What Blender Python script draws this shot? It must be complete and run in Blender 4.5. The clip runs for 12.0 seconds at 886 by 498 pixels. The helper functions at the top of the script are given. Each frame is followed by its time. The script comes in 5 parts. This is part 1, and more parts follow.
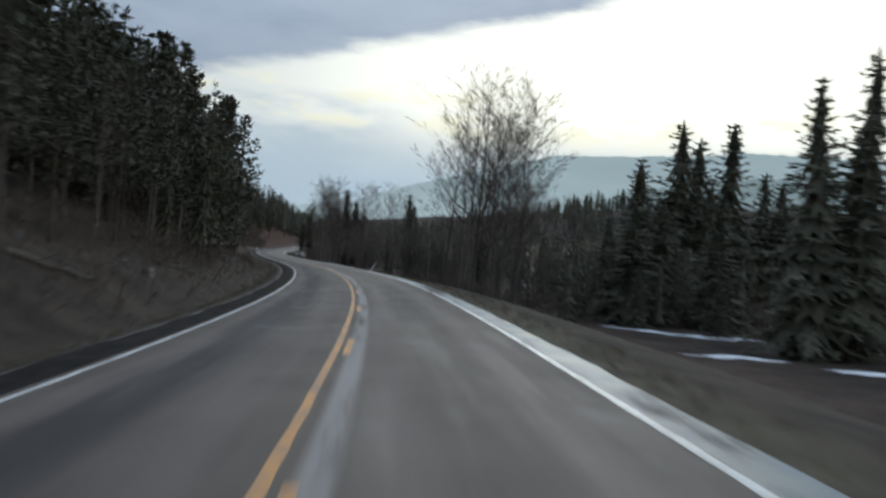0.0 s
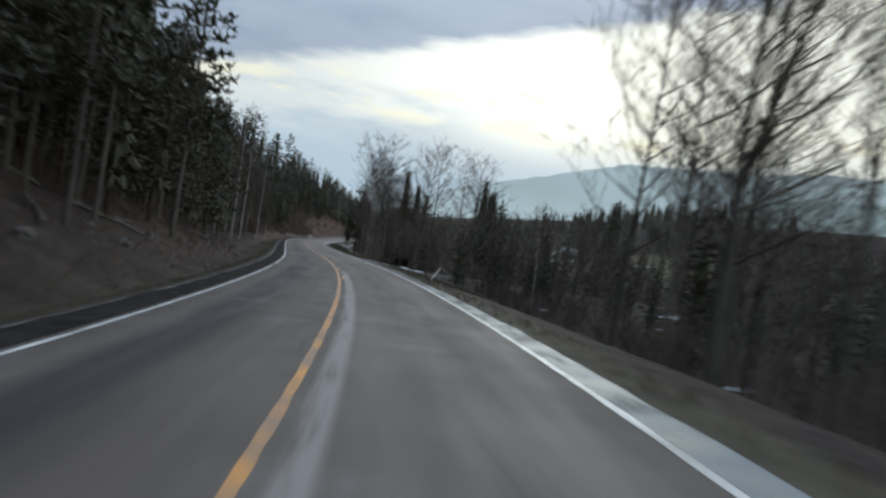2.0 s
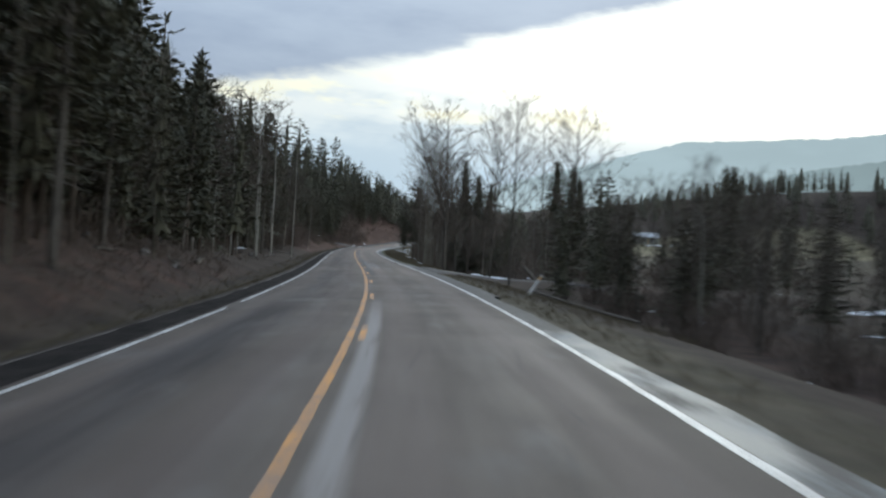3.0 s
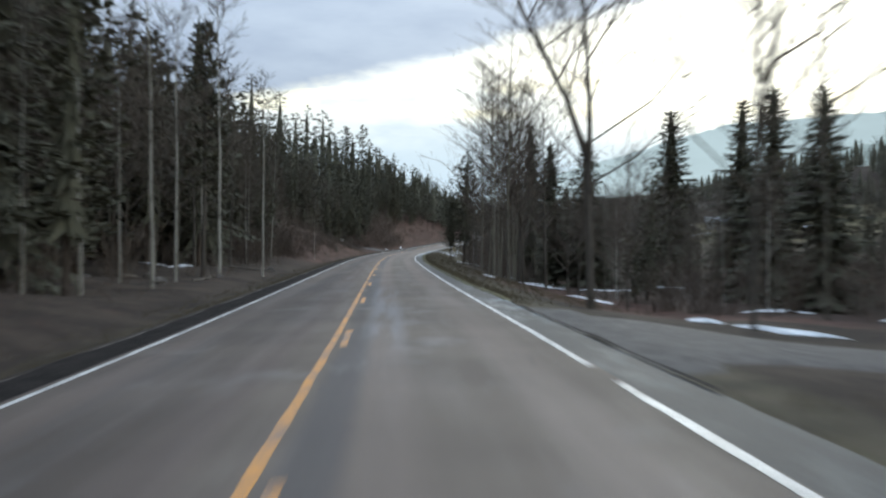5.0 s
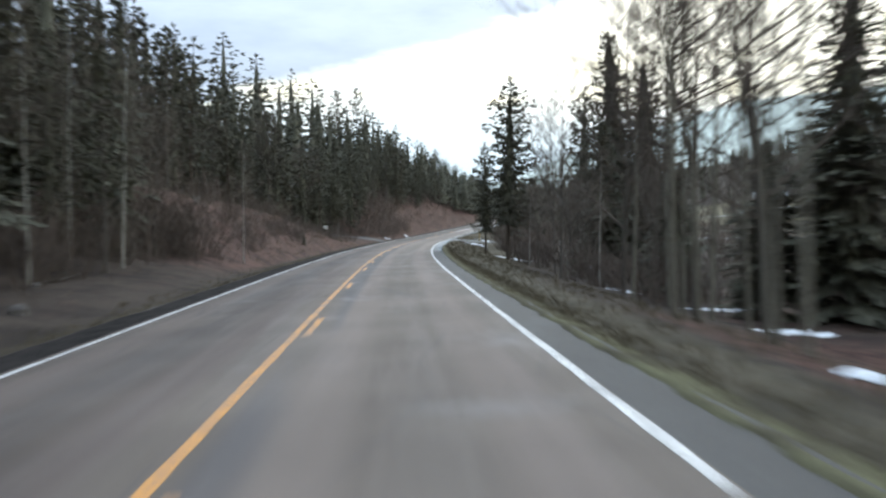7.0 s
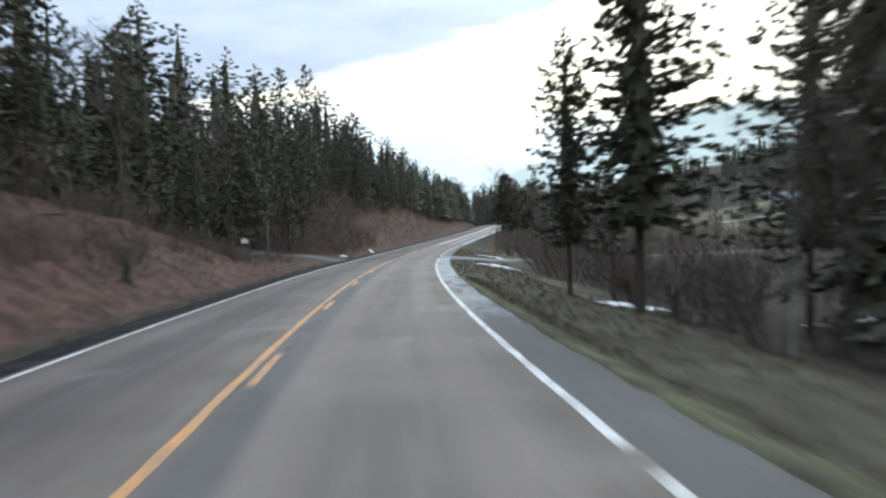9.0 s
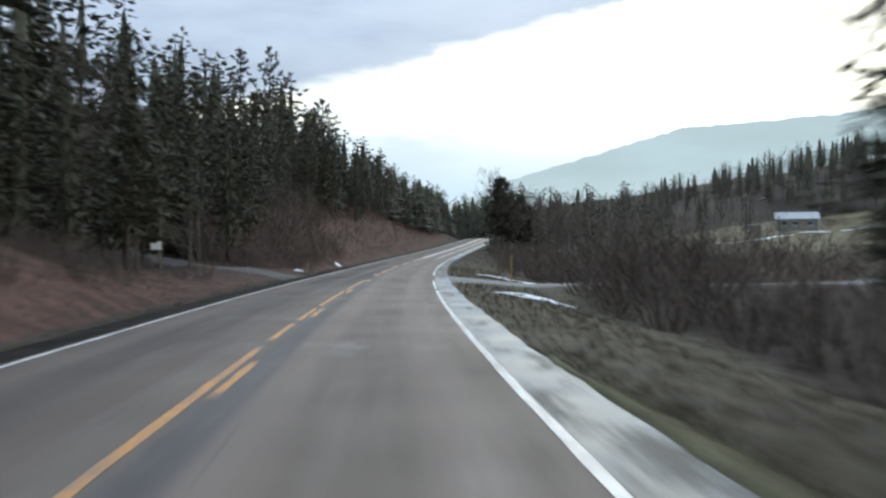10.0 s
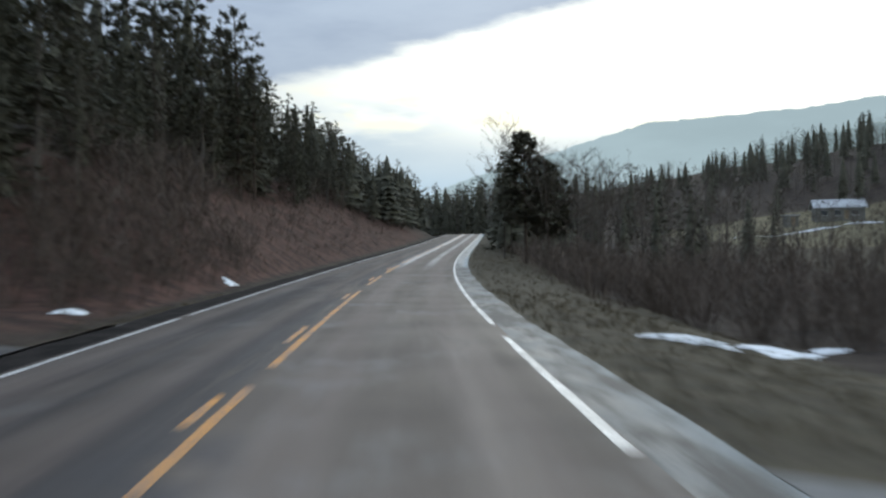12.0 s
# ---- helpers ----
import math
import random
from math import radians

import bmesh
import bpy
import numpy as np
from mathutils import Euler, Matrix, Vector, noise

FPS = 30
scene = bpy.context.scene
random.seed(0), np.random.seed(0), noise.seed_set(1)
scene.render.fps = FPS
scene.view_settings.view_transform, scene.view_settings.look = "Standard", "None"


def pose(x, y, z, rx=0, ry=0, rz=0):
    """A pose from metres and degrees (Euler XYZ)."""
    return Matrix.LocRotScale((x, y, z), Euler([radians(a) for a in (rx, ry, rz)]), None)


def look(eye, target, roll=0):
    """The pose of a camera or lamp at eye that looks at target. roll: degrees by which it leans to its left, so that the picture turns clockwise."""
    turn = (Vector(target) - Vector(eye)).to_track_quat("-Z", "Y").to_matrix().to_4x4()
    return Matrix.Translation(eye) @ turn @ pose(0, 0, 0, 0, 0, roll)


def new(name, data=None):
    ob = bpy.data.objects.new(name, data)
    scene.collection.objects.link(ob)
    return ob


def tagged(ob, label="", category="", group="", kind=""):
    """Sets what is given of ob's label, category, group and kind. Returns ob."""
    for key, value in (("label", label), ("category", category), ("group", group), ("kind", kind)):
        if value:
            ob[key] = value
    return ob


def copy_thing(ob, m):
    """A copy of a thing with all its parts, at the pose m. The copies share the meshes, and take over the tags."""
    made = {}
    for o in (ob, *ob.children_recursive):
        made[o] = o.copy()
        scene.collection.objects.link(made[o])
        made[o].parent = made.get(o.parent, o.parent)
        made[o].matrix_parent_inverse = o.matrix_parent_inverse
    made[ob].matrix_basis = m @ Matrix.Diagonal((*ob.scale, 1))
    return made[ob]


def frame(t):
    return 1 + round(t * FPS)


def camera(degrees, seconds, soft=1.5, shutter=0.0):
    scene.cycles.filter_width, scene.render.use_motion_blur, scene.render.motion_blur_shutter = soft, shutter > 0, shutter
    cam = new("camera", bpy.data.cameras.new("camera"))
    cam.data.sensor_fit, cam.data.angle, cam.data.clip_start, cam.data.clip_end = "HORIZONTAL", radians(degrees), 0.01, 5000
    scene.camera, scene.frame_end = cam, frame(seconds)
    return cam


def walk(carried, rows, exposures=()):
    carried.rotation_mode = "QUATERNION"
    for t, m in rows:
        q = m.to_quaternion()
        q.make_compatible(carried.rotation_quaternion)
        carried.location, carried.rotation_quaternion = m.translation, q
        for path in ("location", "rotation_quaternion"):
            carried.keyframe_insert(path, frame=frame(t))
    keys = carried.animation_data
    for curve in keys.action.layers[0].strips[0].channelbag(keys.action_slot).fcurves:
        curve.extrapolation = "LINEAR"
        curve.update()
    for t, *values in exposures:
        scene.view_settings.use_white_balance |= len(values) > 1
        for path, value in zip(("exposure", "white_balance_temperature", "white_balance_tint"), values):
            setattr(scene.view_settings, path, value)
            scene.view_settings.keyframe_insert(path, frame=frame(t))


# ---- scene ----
cam = camera(46.6, 12.0, 2.4, 0.8)
PATH = [
    (0, (0.746, -0.000, 1.511), (1.694, 19.974, 1.895), 4.60),
    (0.5, (0.635, 12.195, 1.582), (1.333, 32.165, 2.424), 5.71),
    (1, (0.452, 24.384, 1.612), (0.983, 44.356, 2.539), 7.97),
    (1.5, (0.112, 36.569, 1.723), (0.215, 56.561, 2.274), 8.27),
    (2, (-0.481, 48.751, 1.841), (-0.701, 68.748, 2.112), 8.69),
    (2.5, (-1.263, 60.923, 1.948), (-1.777, 80.917, 2.016), 5.27),
    (3, (-2.283, 73.082, 2.030), (-3.678, 93.032, 2.154), 3.57),
    (3.5, (-3.518, 85.231, 2.113), (-5.149, 105.164, 2.231), 2.54),
    (4, (-4.953, 97.370, 2.192), (-6.814, 117.283, 2.306), 1.67),
    (4.5, (-6.581, 109.502, 2.268), (-8.644, 129.395, 2.373), 1.00),
    (5, (-8.369, 121.630, 2.337), (-10.564, 141.509, 2.435), 0.39),
    (5.5, (-10.145, 133.781, 2.399), (-12.426, 153.650, 2.579), -0.08),
    (6, (-11.977, 145.995, 2.482), (-14.280, 165.862, 2.572), -0.24),
    (6.5, (-13.872, 158.269, 2.570), (-16.365, 178.113, 2.467), -0.58),
    (7, (-15.851, 170.546, 2.679), (-18.144, 190.414, 2.522), -0.95),
    (7.5, (-17.826, 182.816, 2.807), (-19.988, 202.699, 2.716), -1.15),
    (8, (-19.775, 195.086, 2.939), (-21.795, 214.984, 2.900), -1.36),
    (8.5, (-21.687, 207.369, 3.073), (-23.531, 227.283, 3.085), -1.64),
    (9, (-23.524, 219.681, 3.209), (-25.107, 239.619, 3.274), -1.93),
    (9.5, (-25.159, 232.044, 3.319), (-26.423, 252.003, 3.539), -0.03),
    (10, (-26.610, 244.540, 3.480), (-27.680, 264.509, 3.803), -0.30),
    (10.5, (-28.001, 257.044, 3.682), (-28.944, 277.020, 3.899), -0.89),
    (11, (-29.237, 269.523, 3.882), (-30.005, 289.506, 4.165), -1.22),
    (11.5, (-30.400, 281.906, 4.047), (-30.965, 301.893, 4.478), -1.31),
    (12, (-31.362, 294.261, 4.271), (-31.692, 314.256, 4.562), -0.89),
]
walk(cam, [(t, look(eye, target, roll)) for t, eye, target, roll in PATH],
     [(0, -0.50, 6180, 3), (2, -0.36, 6200, 3), (3.5, -0.06, 6280, 3), (5.5, 0.27, 6380, 3), (7, 0.66, 6380, 3), (8.5, 0.60, 6340, 3), (9.5, 0.38, 6300, 3), (10.5, -0.02, 6300, 3), (12, -0.20, 6260, 3)])

# ---------------------------------------------------------------- the road's line
# Bend (1/m, left positive), grade and crossfall (right side higher positive), every 20 m from s = -20.
BEND = [-0.636, 0.267, 1.221, 1.666, 1.521, 1.341, 1.319, 0.838, 0.291, -0.14, -0.15, -0.233, -0.803, -1.195, -1.166,
        -1.07, -0.927, -1.099, -1.292, -1.146, -0.695, -0.271, -0.015, 0.062, -0.003, 0.4, 1.8, 3.6, 4.2, 2.0]
GRADE = [-0.15, 0.26, 0.71, 0.94, 0.78, 0.69, 0.61, 0.49, 0.56, 0.84, 1.06, 1.09, 1.13, 1.36, 1.53,
         1.57, 1.73, 2.18, 2.73, 3.26, 3.71, 4.06, 4.4, 4.6, 4.5, 4.1, 3.2, 2.0, 1.7, 2.2]
BANK = [5.47, 5.79, 5.86, 6.2, 5.95, 4.49, 3.79, 3.87, 3.91, 3.1, 2.68, 2.2, 1.48, 0.84, 0.47,
        0.07, -0.12, -0.53, -0.69, -0.85, -0.87, -0.7, -0.5, -0.34, -0.22, -0.14, -0.1, -0.09, -0.09, 0.0]
KNOT = np.arange(len(BEND)) * 20.0 - 20.0
SS = np.arange(-400.0, 4200.0, 1.0)
s_bend = np.interp(SS, KNOT, BEND, left=0.0, right=0.0) / 1000
s_grade = np.interp(SS, KNOT, GRADE) / 100
s_bank = np.interp(SS, KNOT, BANK) / 100
s_psi = np.cumsum(s_bend)
s_psi -= np.interp(0.0, SS, s_psi)
s_x, s_y, s_z = np.cumsum(-np.sin(s_psi)), np.cumsum(np.cos(s_psi)), np.cumsum(s_grade)
s_x, s_y, s_z = (a - np.interp(0.0, SS, a) for a in (s_x, s_y, s_z))


def plan(s, u):
    """Map x, y of the point s metres along the road and u metres to its right."""
    s, u = np.asarray(s, float), np.asarray(u, float)
    psi, near = np.interp(s, SS, s_psi), np.clip(u, -60, 60)
    return (np.interp(s, SS, s_x) + near * np.cos(psi) + (u - near), np.interp(s, SS, s_y) + near * np.sin(psi))


def road_z(s, u):
    return np.interp(s, SS, s_z) + np.clip(u, -6, 6) * np.interp(s, SS, s_bank)


def smooth(e0, e1, x):
    q = np.clip((np.asarray(x, float) - e0) / (e1 - e0), 0, 1)
    return q * q * (3 - 2 * q)


# The left bank's slope, its width, and the hill's slope above it; the right side's drop.
L_S = [-60, 0, 60, 110, 140, 160, 205, 226, 242, 278, 292, 312, 326, 345, 420, 480, 600]
L_BANK = [.42, .42, .42, .36, .16, .04, .04, .30, .52, .46, .12, .06, .12, .60, .64, .45, .35]
L_WIDE = [14, 14, 14, 14, 12, 18, 18, 12, 8, 7, 10, 12, 9, 10, 12, 12, 12]
L_HILL = [.42, .42, .40, .36, .34, .32, .32, .30, .28, .28, .30, .32, .34, .34, .34, .30, .30]
R_S = [-60, 0, 60, 100, 126, 134, 146, 160, 190, 250, 284, 294, 302, 312, 350, 420, 480, 700]
R_DROP = [2.3, 2.4, 2.7, 2.3, 1.2, .3, .3, 1.1, 1.8, 2.0, 1.3, .3, .3, 1.2, 2.4, 2.6, 2.4, 2.0]


def bumps(s, u):
    """Low uneven ground from a few crossed waves."""
    a = np.sin(s * 0.31 + 1.7 * np.sin(u * 0.23)) * np.sin(u * 0.37 + 1.3 * np.sin(s * 0.19))
    b = np.sin(s * 0.83 + 2.1 * np.sin(u * 0.61 + 1.0)) * np.sin(u * 0.97 + 1.9 * np.sin(s * 0.53))
    return 0.7 * a + 0.3 * b


def ground_z(s, u):
    """Height of the ground beside the road."""
    s, u = np.asarray(s, float), np.asarray(u, float)
    v, w = -u - 3.9, u - 4.0
    left = -0.42 * smooth(0.1, 1.6, v) * (1 - smooth(1.8, 4.2, v) * 0.6)
    wide = np.interp(s, L_S, L_WIDE)
    left = left + np.interp(s, L_S, L_BANK) * np.clip(v - 2.2, 0, wide)
    left = left + np.interp(s, L_S, L_HILL) * np.clip(v - 2.2 - wide, 0, 110) + 0.1 * np.clip(v - 130, 0, 1500)
    left = left + 0.36 * bumps(s, u) * smooth(2.5, 8, v) + 1.6 * bumps(s * 0.2, u * 0.2) * smooth(25, 60, v)
    drop = np.interp(s, R_S, R_DROP)
    right = -0.06 * smooth(0.0, 0.3, w) - drop * smooth(0.2, 4.0 + 3.6 * drop, w)
    right = right + 0.18 * bumps(s, u) * smooth(2, 8, w) + 0.03 * np.clip(w - 60, 0, 60) + 0.05 * np.clip(w - 120, 0, 1500)
    right = right + 0.175 * np.clip(w - 24, 0, 190) * smooth(450, 640, s)
    right = right + 1.2 * bumps(s * 0.13, u * 0.13) * smooth(30, 90, w)
    return road_z(s, u) + np.where(u < 0, left * (v > 0), right * (w > 0)) - 0.07


def place(s, u, lift=0.0):
    x, y = plan(s, u)
    return Vector((float(x), float(y), float(ground_z(s, u)) + lift))


# ---------------------------------------------------------------- sky and light
world = bpy.data.worlds.new("evening_sky")
scene.world = world
world.use_nodes = True


def tree_of(owner):
    owner.use_nodes = True
    nt = owner.node_tree
    nt.nodes.clear()
    return nt


class Nodes:
    """Small helper that adds and links nodes."""

    def __init__(self, owner):
        self.t = tree_of(owner)

    def add(self, kind, ins=None, **props):
        n = self.t.nodes.new(kind)
        if "operation" in props:
            n.operation, n.use_clamp = props["operation"], props["use_clamp"]
        if "interpolation_type" in props:
            n.interpolation_type = props["interpolation_type"]
        if "data_type" in props:
            n.data_type, n.blend_type = props["data_type"], props["blend_type"]
        if "feature" in props:
            n.feature = props["feature"]
        if "attribute_name" in props:
            n.attribute_name = props["attribute_name"]
        for k, v in (ins or {}).items():
            sock = n.inputs[k]
            if isinstance(v, bpy.types.NodeSocket):
                self.t.links.new(v, sock)
            else:
                sock.default_value = v
        return n

    def math(self, op, a, b=0.0, c=0.0, clamp=False):
        return self.add("ShaderNodeMath", {0: a, 1: b, 2: c}, operation=op, use_clamp=clamp).outputs[0]

    def step(self, x, e0, e1):
        return self.add("ShaderNodeMapRange", {0: x, 1: e0, 2: e1, 3: 0.0, 4: 1.0}, interpolation_type="SMOOTHSTEP").outputs[0]

    def mix(self, f, a, b, blend="MIX"):
        n = self.add("ShaderNodeMix", data_type="RGBA", blend_type=blend)
        for sock, v in ((n.inputs[0], f), (n.inputs[6], a), (n.inputs[7], b)):
            if isinstance(v, bpy.types.NodeSocket):
                self.t.links.new(v, sock)
            else:
                sock.default_value = v if not isinstance(v, tuple) or len(v) == 4 else (*v, 1.0)
        return n.outputs[2]

    def noise(self, vec, scale, detail=3.0, rough=0.55):
        ins = {"Scale": scale, "Detail": detail, "Roughness": rough}
        if vec is not None:
            ins["Vector"] = vec
        return self.add("ShaderNodeTexNoise", ins).outputs[0]


n = Nodes(world)
way = n.add("ShaderNodeTexCoord").outputs["Generated"]
xyz = n.add("ShaderNodeSeparateXYZ", {0: way})
wx, wy, wz = xyz.outputs
flat = n.add("ShaderNodeMapping", {"Vector": way, "Scale": (3.0, 3.0, 11.0)}).outputs[0]
puff = n.noise(flat, 1.6, 5.0, 0.6)
wisp = n.noise(flat, 4.5, 4.0, 0.6)
# A grey cloud deck whose ragged lower edge rises to the right, brightness below it, paler blue towards the hills.
edge = n.math("ADD", n.math("MULTIPLY", wx, 0.235), 0.208)
edge = n.math("ADD", edge, n.math("MULTIPLY", n.math("SUBTRACT", wisp, 0.5), 0.030))
deck = n.step(n.math("SUBTRACT", wz, edge), -0.004, 0.016)
grey = n.mix(n.step(puff, 0.3, 0.7), (0.44, 0.515, 0.68), (0.58, 0.66, 0.82))
# an overcast sky is brighter overhead than near the horizon
lift = n.math("ADD", 0.62, n.math("MULTIPLY", n.math("MAXIMUM", wz, 0.0), 1.45))
grey = n.mix(1.0, grey, n.add("ShaderNodeCombineXYZ", {0: lift, 1: lift, 2: lift}).outputs[0], "MULTIPLY")
low = n.mix(n.step(wz, 0.06, 0.145), (0.52, 0.68, 0.86), (0.95, 0.97, 0.98))
sunny = n.math("MULTIPLY", n.step(wx, -0.22, 0.10), n.step(wz, 0.10, 0.165))
low = n.mix(sunny, low, (1.75, 1.68, 1.52))
veil = n.math("MULTIPLY", n.math("MULTIPLY", n.step(wx, 0.06, -0.10), n.step(wz, 0.165, 0.145)), n.step(puff, 0.36, 0.56))
low = n.mix(n.math("MULTIPLY", veil, 0.75), low, (0.58, 0.69, 0.82))
warm = n.math("MULTIPLY", n.math("MULTIPLY", n.step(wz, 0.118, 0.14), n.step(wz, 0.182, 0.155)), n.step(wisp, 0.46, 0.62))
low = n.mix(n.math("MULTIPLY", warm, 0.55), low, (1.35, 1.22, 0.85))
air = n.add("ShaderNodeTexSky")
air.sky_type, air.sun_disc, air.sun_elevation, air.sun_rotation = "NISHITA", False, radians(16), radians(8)
cloud = n.mix(deck, low, grey)
total = n.mix(0.003, cloud, air.outputs[0], "ADD")
back = n.add("ShaderNodeBackground", {"Color": total, "Strength": 1.0})
n.t.links.new(back.outputs[0], n.add("ShaderNodeOutputWorld").inputs[0])

sun = new("sun", bpy.data.lights.new("sun", "SUN"))
sun.data.energy, sun.data.angle, sun.data.color = 0.7, radians(14), (1.0, 0.95, 0.86)
sun.matrix_world = look((30, 200, 60), (0, 0, 0))

# ---------------------------------------------------------------- materials


def surface(name, base, rough=0.8, spec=0.3, bump=0.0, bump_scale=20.0, metal=0.0, make=None, coord="Object"):
    """A material whose colour comes from make(nodes, coordinate) or a plain pair of colours mottled by noise."""
    m = bpy.data.materials.new(name)
    q = Nodes(m)
    pos = q.add("ShaderNodeTexCoord").outputs[coord]
    shader = q.add("ShaderNodeBsdfPrincipled", {"Roughness": rough, "Metallic": metal, "Specular IOR Level": spec})
    if make:
        made = make(q, pos)
        color, made_rough = made if isinstance(made, tuple) else (made, None)
        if made_rough is not None:
            q.t.links.new(made_rough, shader.inputs["Roughness"])
    else:
        a, b = base
        grain = q.mix(q.step(q.noise(pos, bump_scale * 0.12), 0.35, 0.65), a, b)
        color = q.mix(0.35, grain, q.mix(q.noise(pos, bump_scale), (0.25, 0.25, 0.25), (1.0, 1.0, 1.0)), "MULTIPLY")
        color = q.mix(0.35, grain, color)
    q.t.links.new(color, shader.inputs["Base Color"])
    if bump:
        h = q.add("ShaderNodeBump", {"Height": q.noise(pos, bump_scale, 4.0), "Strength": bump, "Distance": 0.03})
        q.t.links.new(h.outputs[0], shader.inputs["Normal"])
    q.t.links.new(shader.outputs[0], q.add("ShaderNodeOutputMaterial").inputs[0])
    return m


def tinted(low_c, high_c):
    """Colour that differs from tree to tree and from clump to clump."""
    def make(q, pos):
        per = q.add("ShaderNodeObjectInfo").outputs["Random"]
        clump = q.add("ShaderNodeNewGeometry").outputs["Random Per Island"]
        f = q.math("ADD", q.math("MULTIPLY", per, 0.45), q.math("MULTIPLY", clump, 0.55))
        return q.mix(f, low_c, high_c)
    return make


def asphalt_color(q, pos):
    st = q.add("ShaderNodeMapping", {"Vector": pos, "Scale": (1.0, 0.06, 1.0)}).outputs[0]
    uu = q.add("ShaderNodeSeparateXYZ", {0: pos}).outputs
    base = q.mix(q.step(q.noise(pos, 0.35, 3.0), 0.3, 0.7), (0.088, 0.071, 0.057), (0.126, 0.103, 0.083))
    base = q.mix(q.math("MULTIPLY", q.step(q.noise(st, 2.4, 4.0), 0.45, 0.75), 0.28), base, (0.188, 0.155, 0.136))
    # polished wheel tracks
    def track(c, w):
        return q.step(q.math("ABSOLUTE", q.math("SUBTRACT", uu[0], c)), w, w * 0.3)
    tracks = q.math("ADD", q.math("ADD", track(0.85, 0.5), track(2.5, 0.5)), q.math("ADD", track(-0.75, 0.45), track(-2.35, 0.45)))
    base = q.mix(q.math("MULTIPLY", tracks, 0.35), base, (0.188, 0.150, 0.128))
    # oil and tar streaks in the middle of the lanes, a pale worn strip beside the centre line
    oil = q.math("MULTIPLY", track(-1.78, 0.62), q.step(q.noise(st, 0.8, 3.0), 0.38, 0.58))
    base = q.mix(q.math("MULTIPLY", oil, 0.4), base, (0.055, 0.052, 0.053))
    for s0, s1 in ((-30.0, 104.0), (286.0, 345.0)):
        streak = q.math("MULTIPLY", track(-1.85, 0.66), q.math("MULTIPLY", q.step(uu[1], s0, s0 + 8), q.step(uu[1], s1, s1 - 10)))
        base = q.mix(q.math("MULTIPLY", q.math("MULTIPLY", streak, q.step(q.noise(st, 1.1, 3.0), 0.32, 0.52)), 0.9), base, (0.034, 0.028, 0.027))
    pale = q.math("MULTIPLY", q.math("MULTIPLY", track(0.36, 0.20), q.step(uu[1], 104.0, 90.0)), q.step(q.noise(st, 1.3, 4.0, 0.7), 0.34, 0.52))
    base = q.mix(q.math("MULTIPLY", pale, 0.85), base, (0.31, 0.285, 0.262))
    # pale far strips: sky reflected on wet road, painted into the colour
    wet_glare = q.math("MULTIPLY", q.math("ADD", track(0.15, 0.5), q.math("MULTIPLY", track(1.9, 0.35), 0.5), clamp=True), q.math("MULTIPLY", q.step(uu[1], 345.0, 366.0), q.step(q.noise(st, 1.1, 4.0, 0.7), 0.32, 0.46)))
    base = q.mix(q.math("MULTIPLY", wet_glare, 0.85), base, (0.47, 0.46, 0.44))
    patch = q.math("MULTIPLY", track(0.40, 0.34), q.math("MULTIPLY", q.math("MULTIPLY", q.step(uu[1], 118.0, 130.0), q.step(uu[1], 300.0, 284.0)), q.step(q.noise(st, 0.5, 2.0), 0.36, 0.46)))
    base = q.mix(q.math("MULTIPLY", patch, 0.65), base, (0.064, 0.061, 0.064))
    scuff = q.step(q.noise(q.add("ShaderNodeMapping", {"Vector": pos, "Scale": (0.5, 0.35, 1.0)}).outputs[0], 0.9, 5.0, 0.7), 0.56, 0.68)
    base = q.mix(q.math("MULTIPLY", scuff, 0.45), base, (0.21, 0.20, 0.19))
    scar = q.math("MULTIPLY", track(0.05, 0.7), q.math("MULTIPLY", q.step(uu[1], 294.5, 296.5), q.step(uu[1], 306.0, 303.0)))
    base = q.mix(q.math("MULTIPLY", q.math("MULTIPLY", scar, q.step(q.noise(pos, 1.6, 4.0), 0.40, 0.56)), 0.8), base, (0.050, 0.048, 0.052))
    # a water sheen painted as a paler tone on the right lane
    sheen = q.math("MULTIPLY", track(0.85, 0.5), q.math("MULTIPLY", q.step(uu[1], 134.0, 142.0), q.step(uu[1], 164.0, 154.0)))
    base = q.mix(q.math("MULTIPLY", q.math("MULTIPLY", sheen, q.step(q.noise(st, 1.5, 3.0), 0.36, 0.56)), 0.7), base, (0.195, 0.195, 0.20))
    gouge = q.math("MULTIPLY", q.math("MULTIPLY", track(-0.35, 0.55), q.step(uu[1], 284.0, 294.0)), q.step(q.noise(st, 1.2, 4.0, 0.7), 0.34, 0.54))
    base = q.mix(q.math("MULTIPLY", gouge, 0.85), base, (0.044, 0.040, 0.040))
    smear = q.math("MULTIPLY", track(0.25, 0.42), q.math("MULTIPLY", q.step(uu[1], 206.0, 216.0), q.step(uu[1], 262.0, 250.0)))
    base = q.mix(q.math("MULTIPLY", q.math("MULTIPLY", smear, q.step(q.noise(q.add("ShaderNodeMapping", {"Vector": pos, "Scale": (1.0, 0.25, 1.0)}).outputs[0], 1.3, 5.0, 0.7), 0.50, 0.60)), 0.75), base, (0.052, 0.048, 0.046))
    crack = q.add("ShaderNodeTexVoronoi", {"Vector": q.add("ShaderNodeMapping", {"Vector": pos, "Scale": (0.45, 0.16, 1.0)}).outputs[0], "Scale": 1.0}, feature="DISTANCE_TO_EDGE").outputs["Distance"]
    base = q.mix(q.math("MULTIPLY", q.math("MULTIPLY", q.step(crack, 0.012, 0.004), q.step(q.noise(pos, 0.25, 2.0), 0.50, 0.60)), 0.30), base, (0.055, 0.052, 0.053))
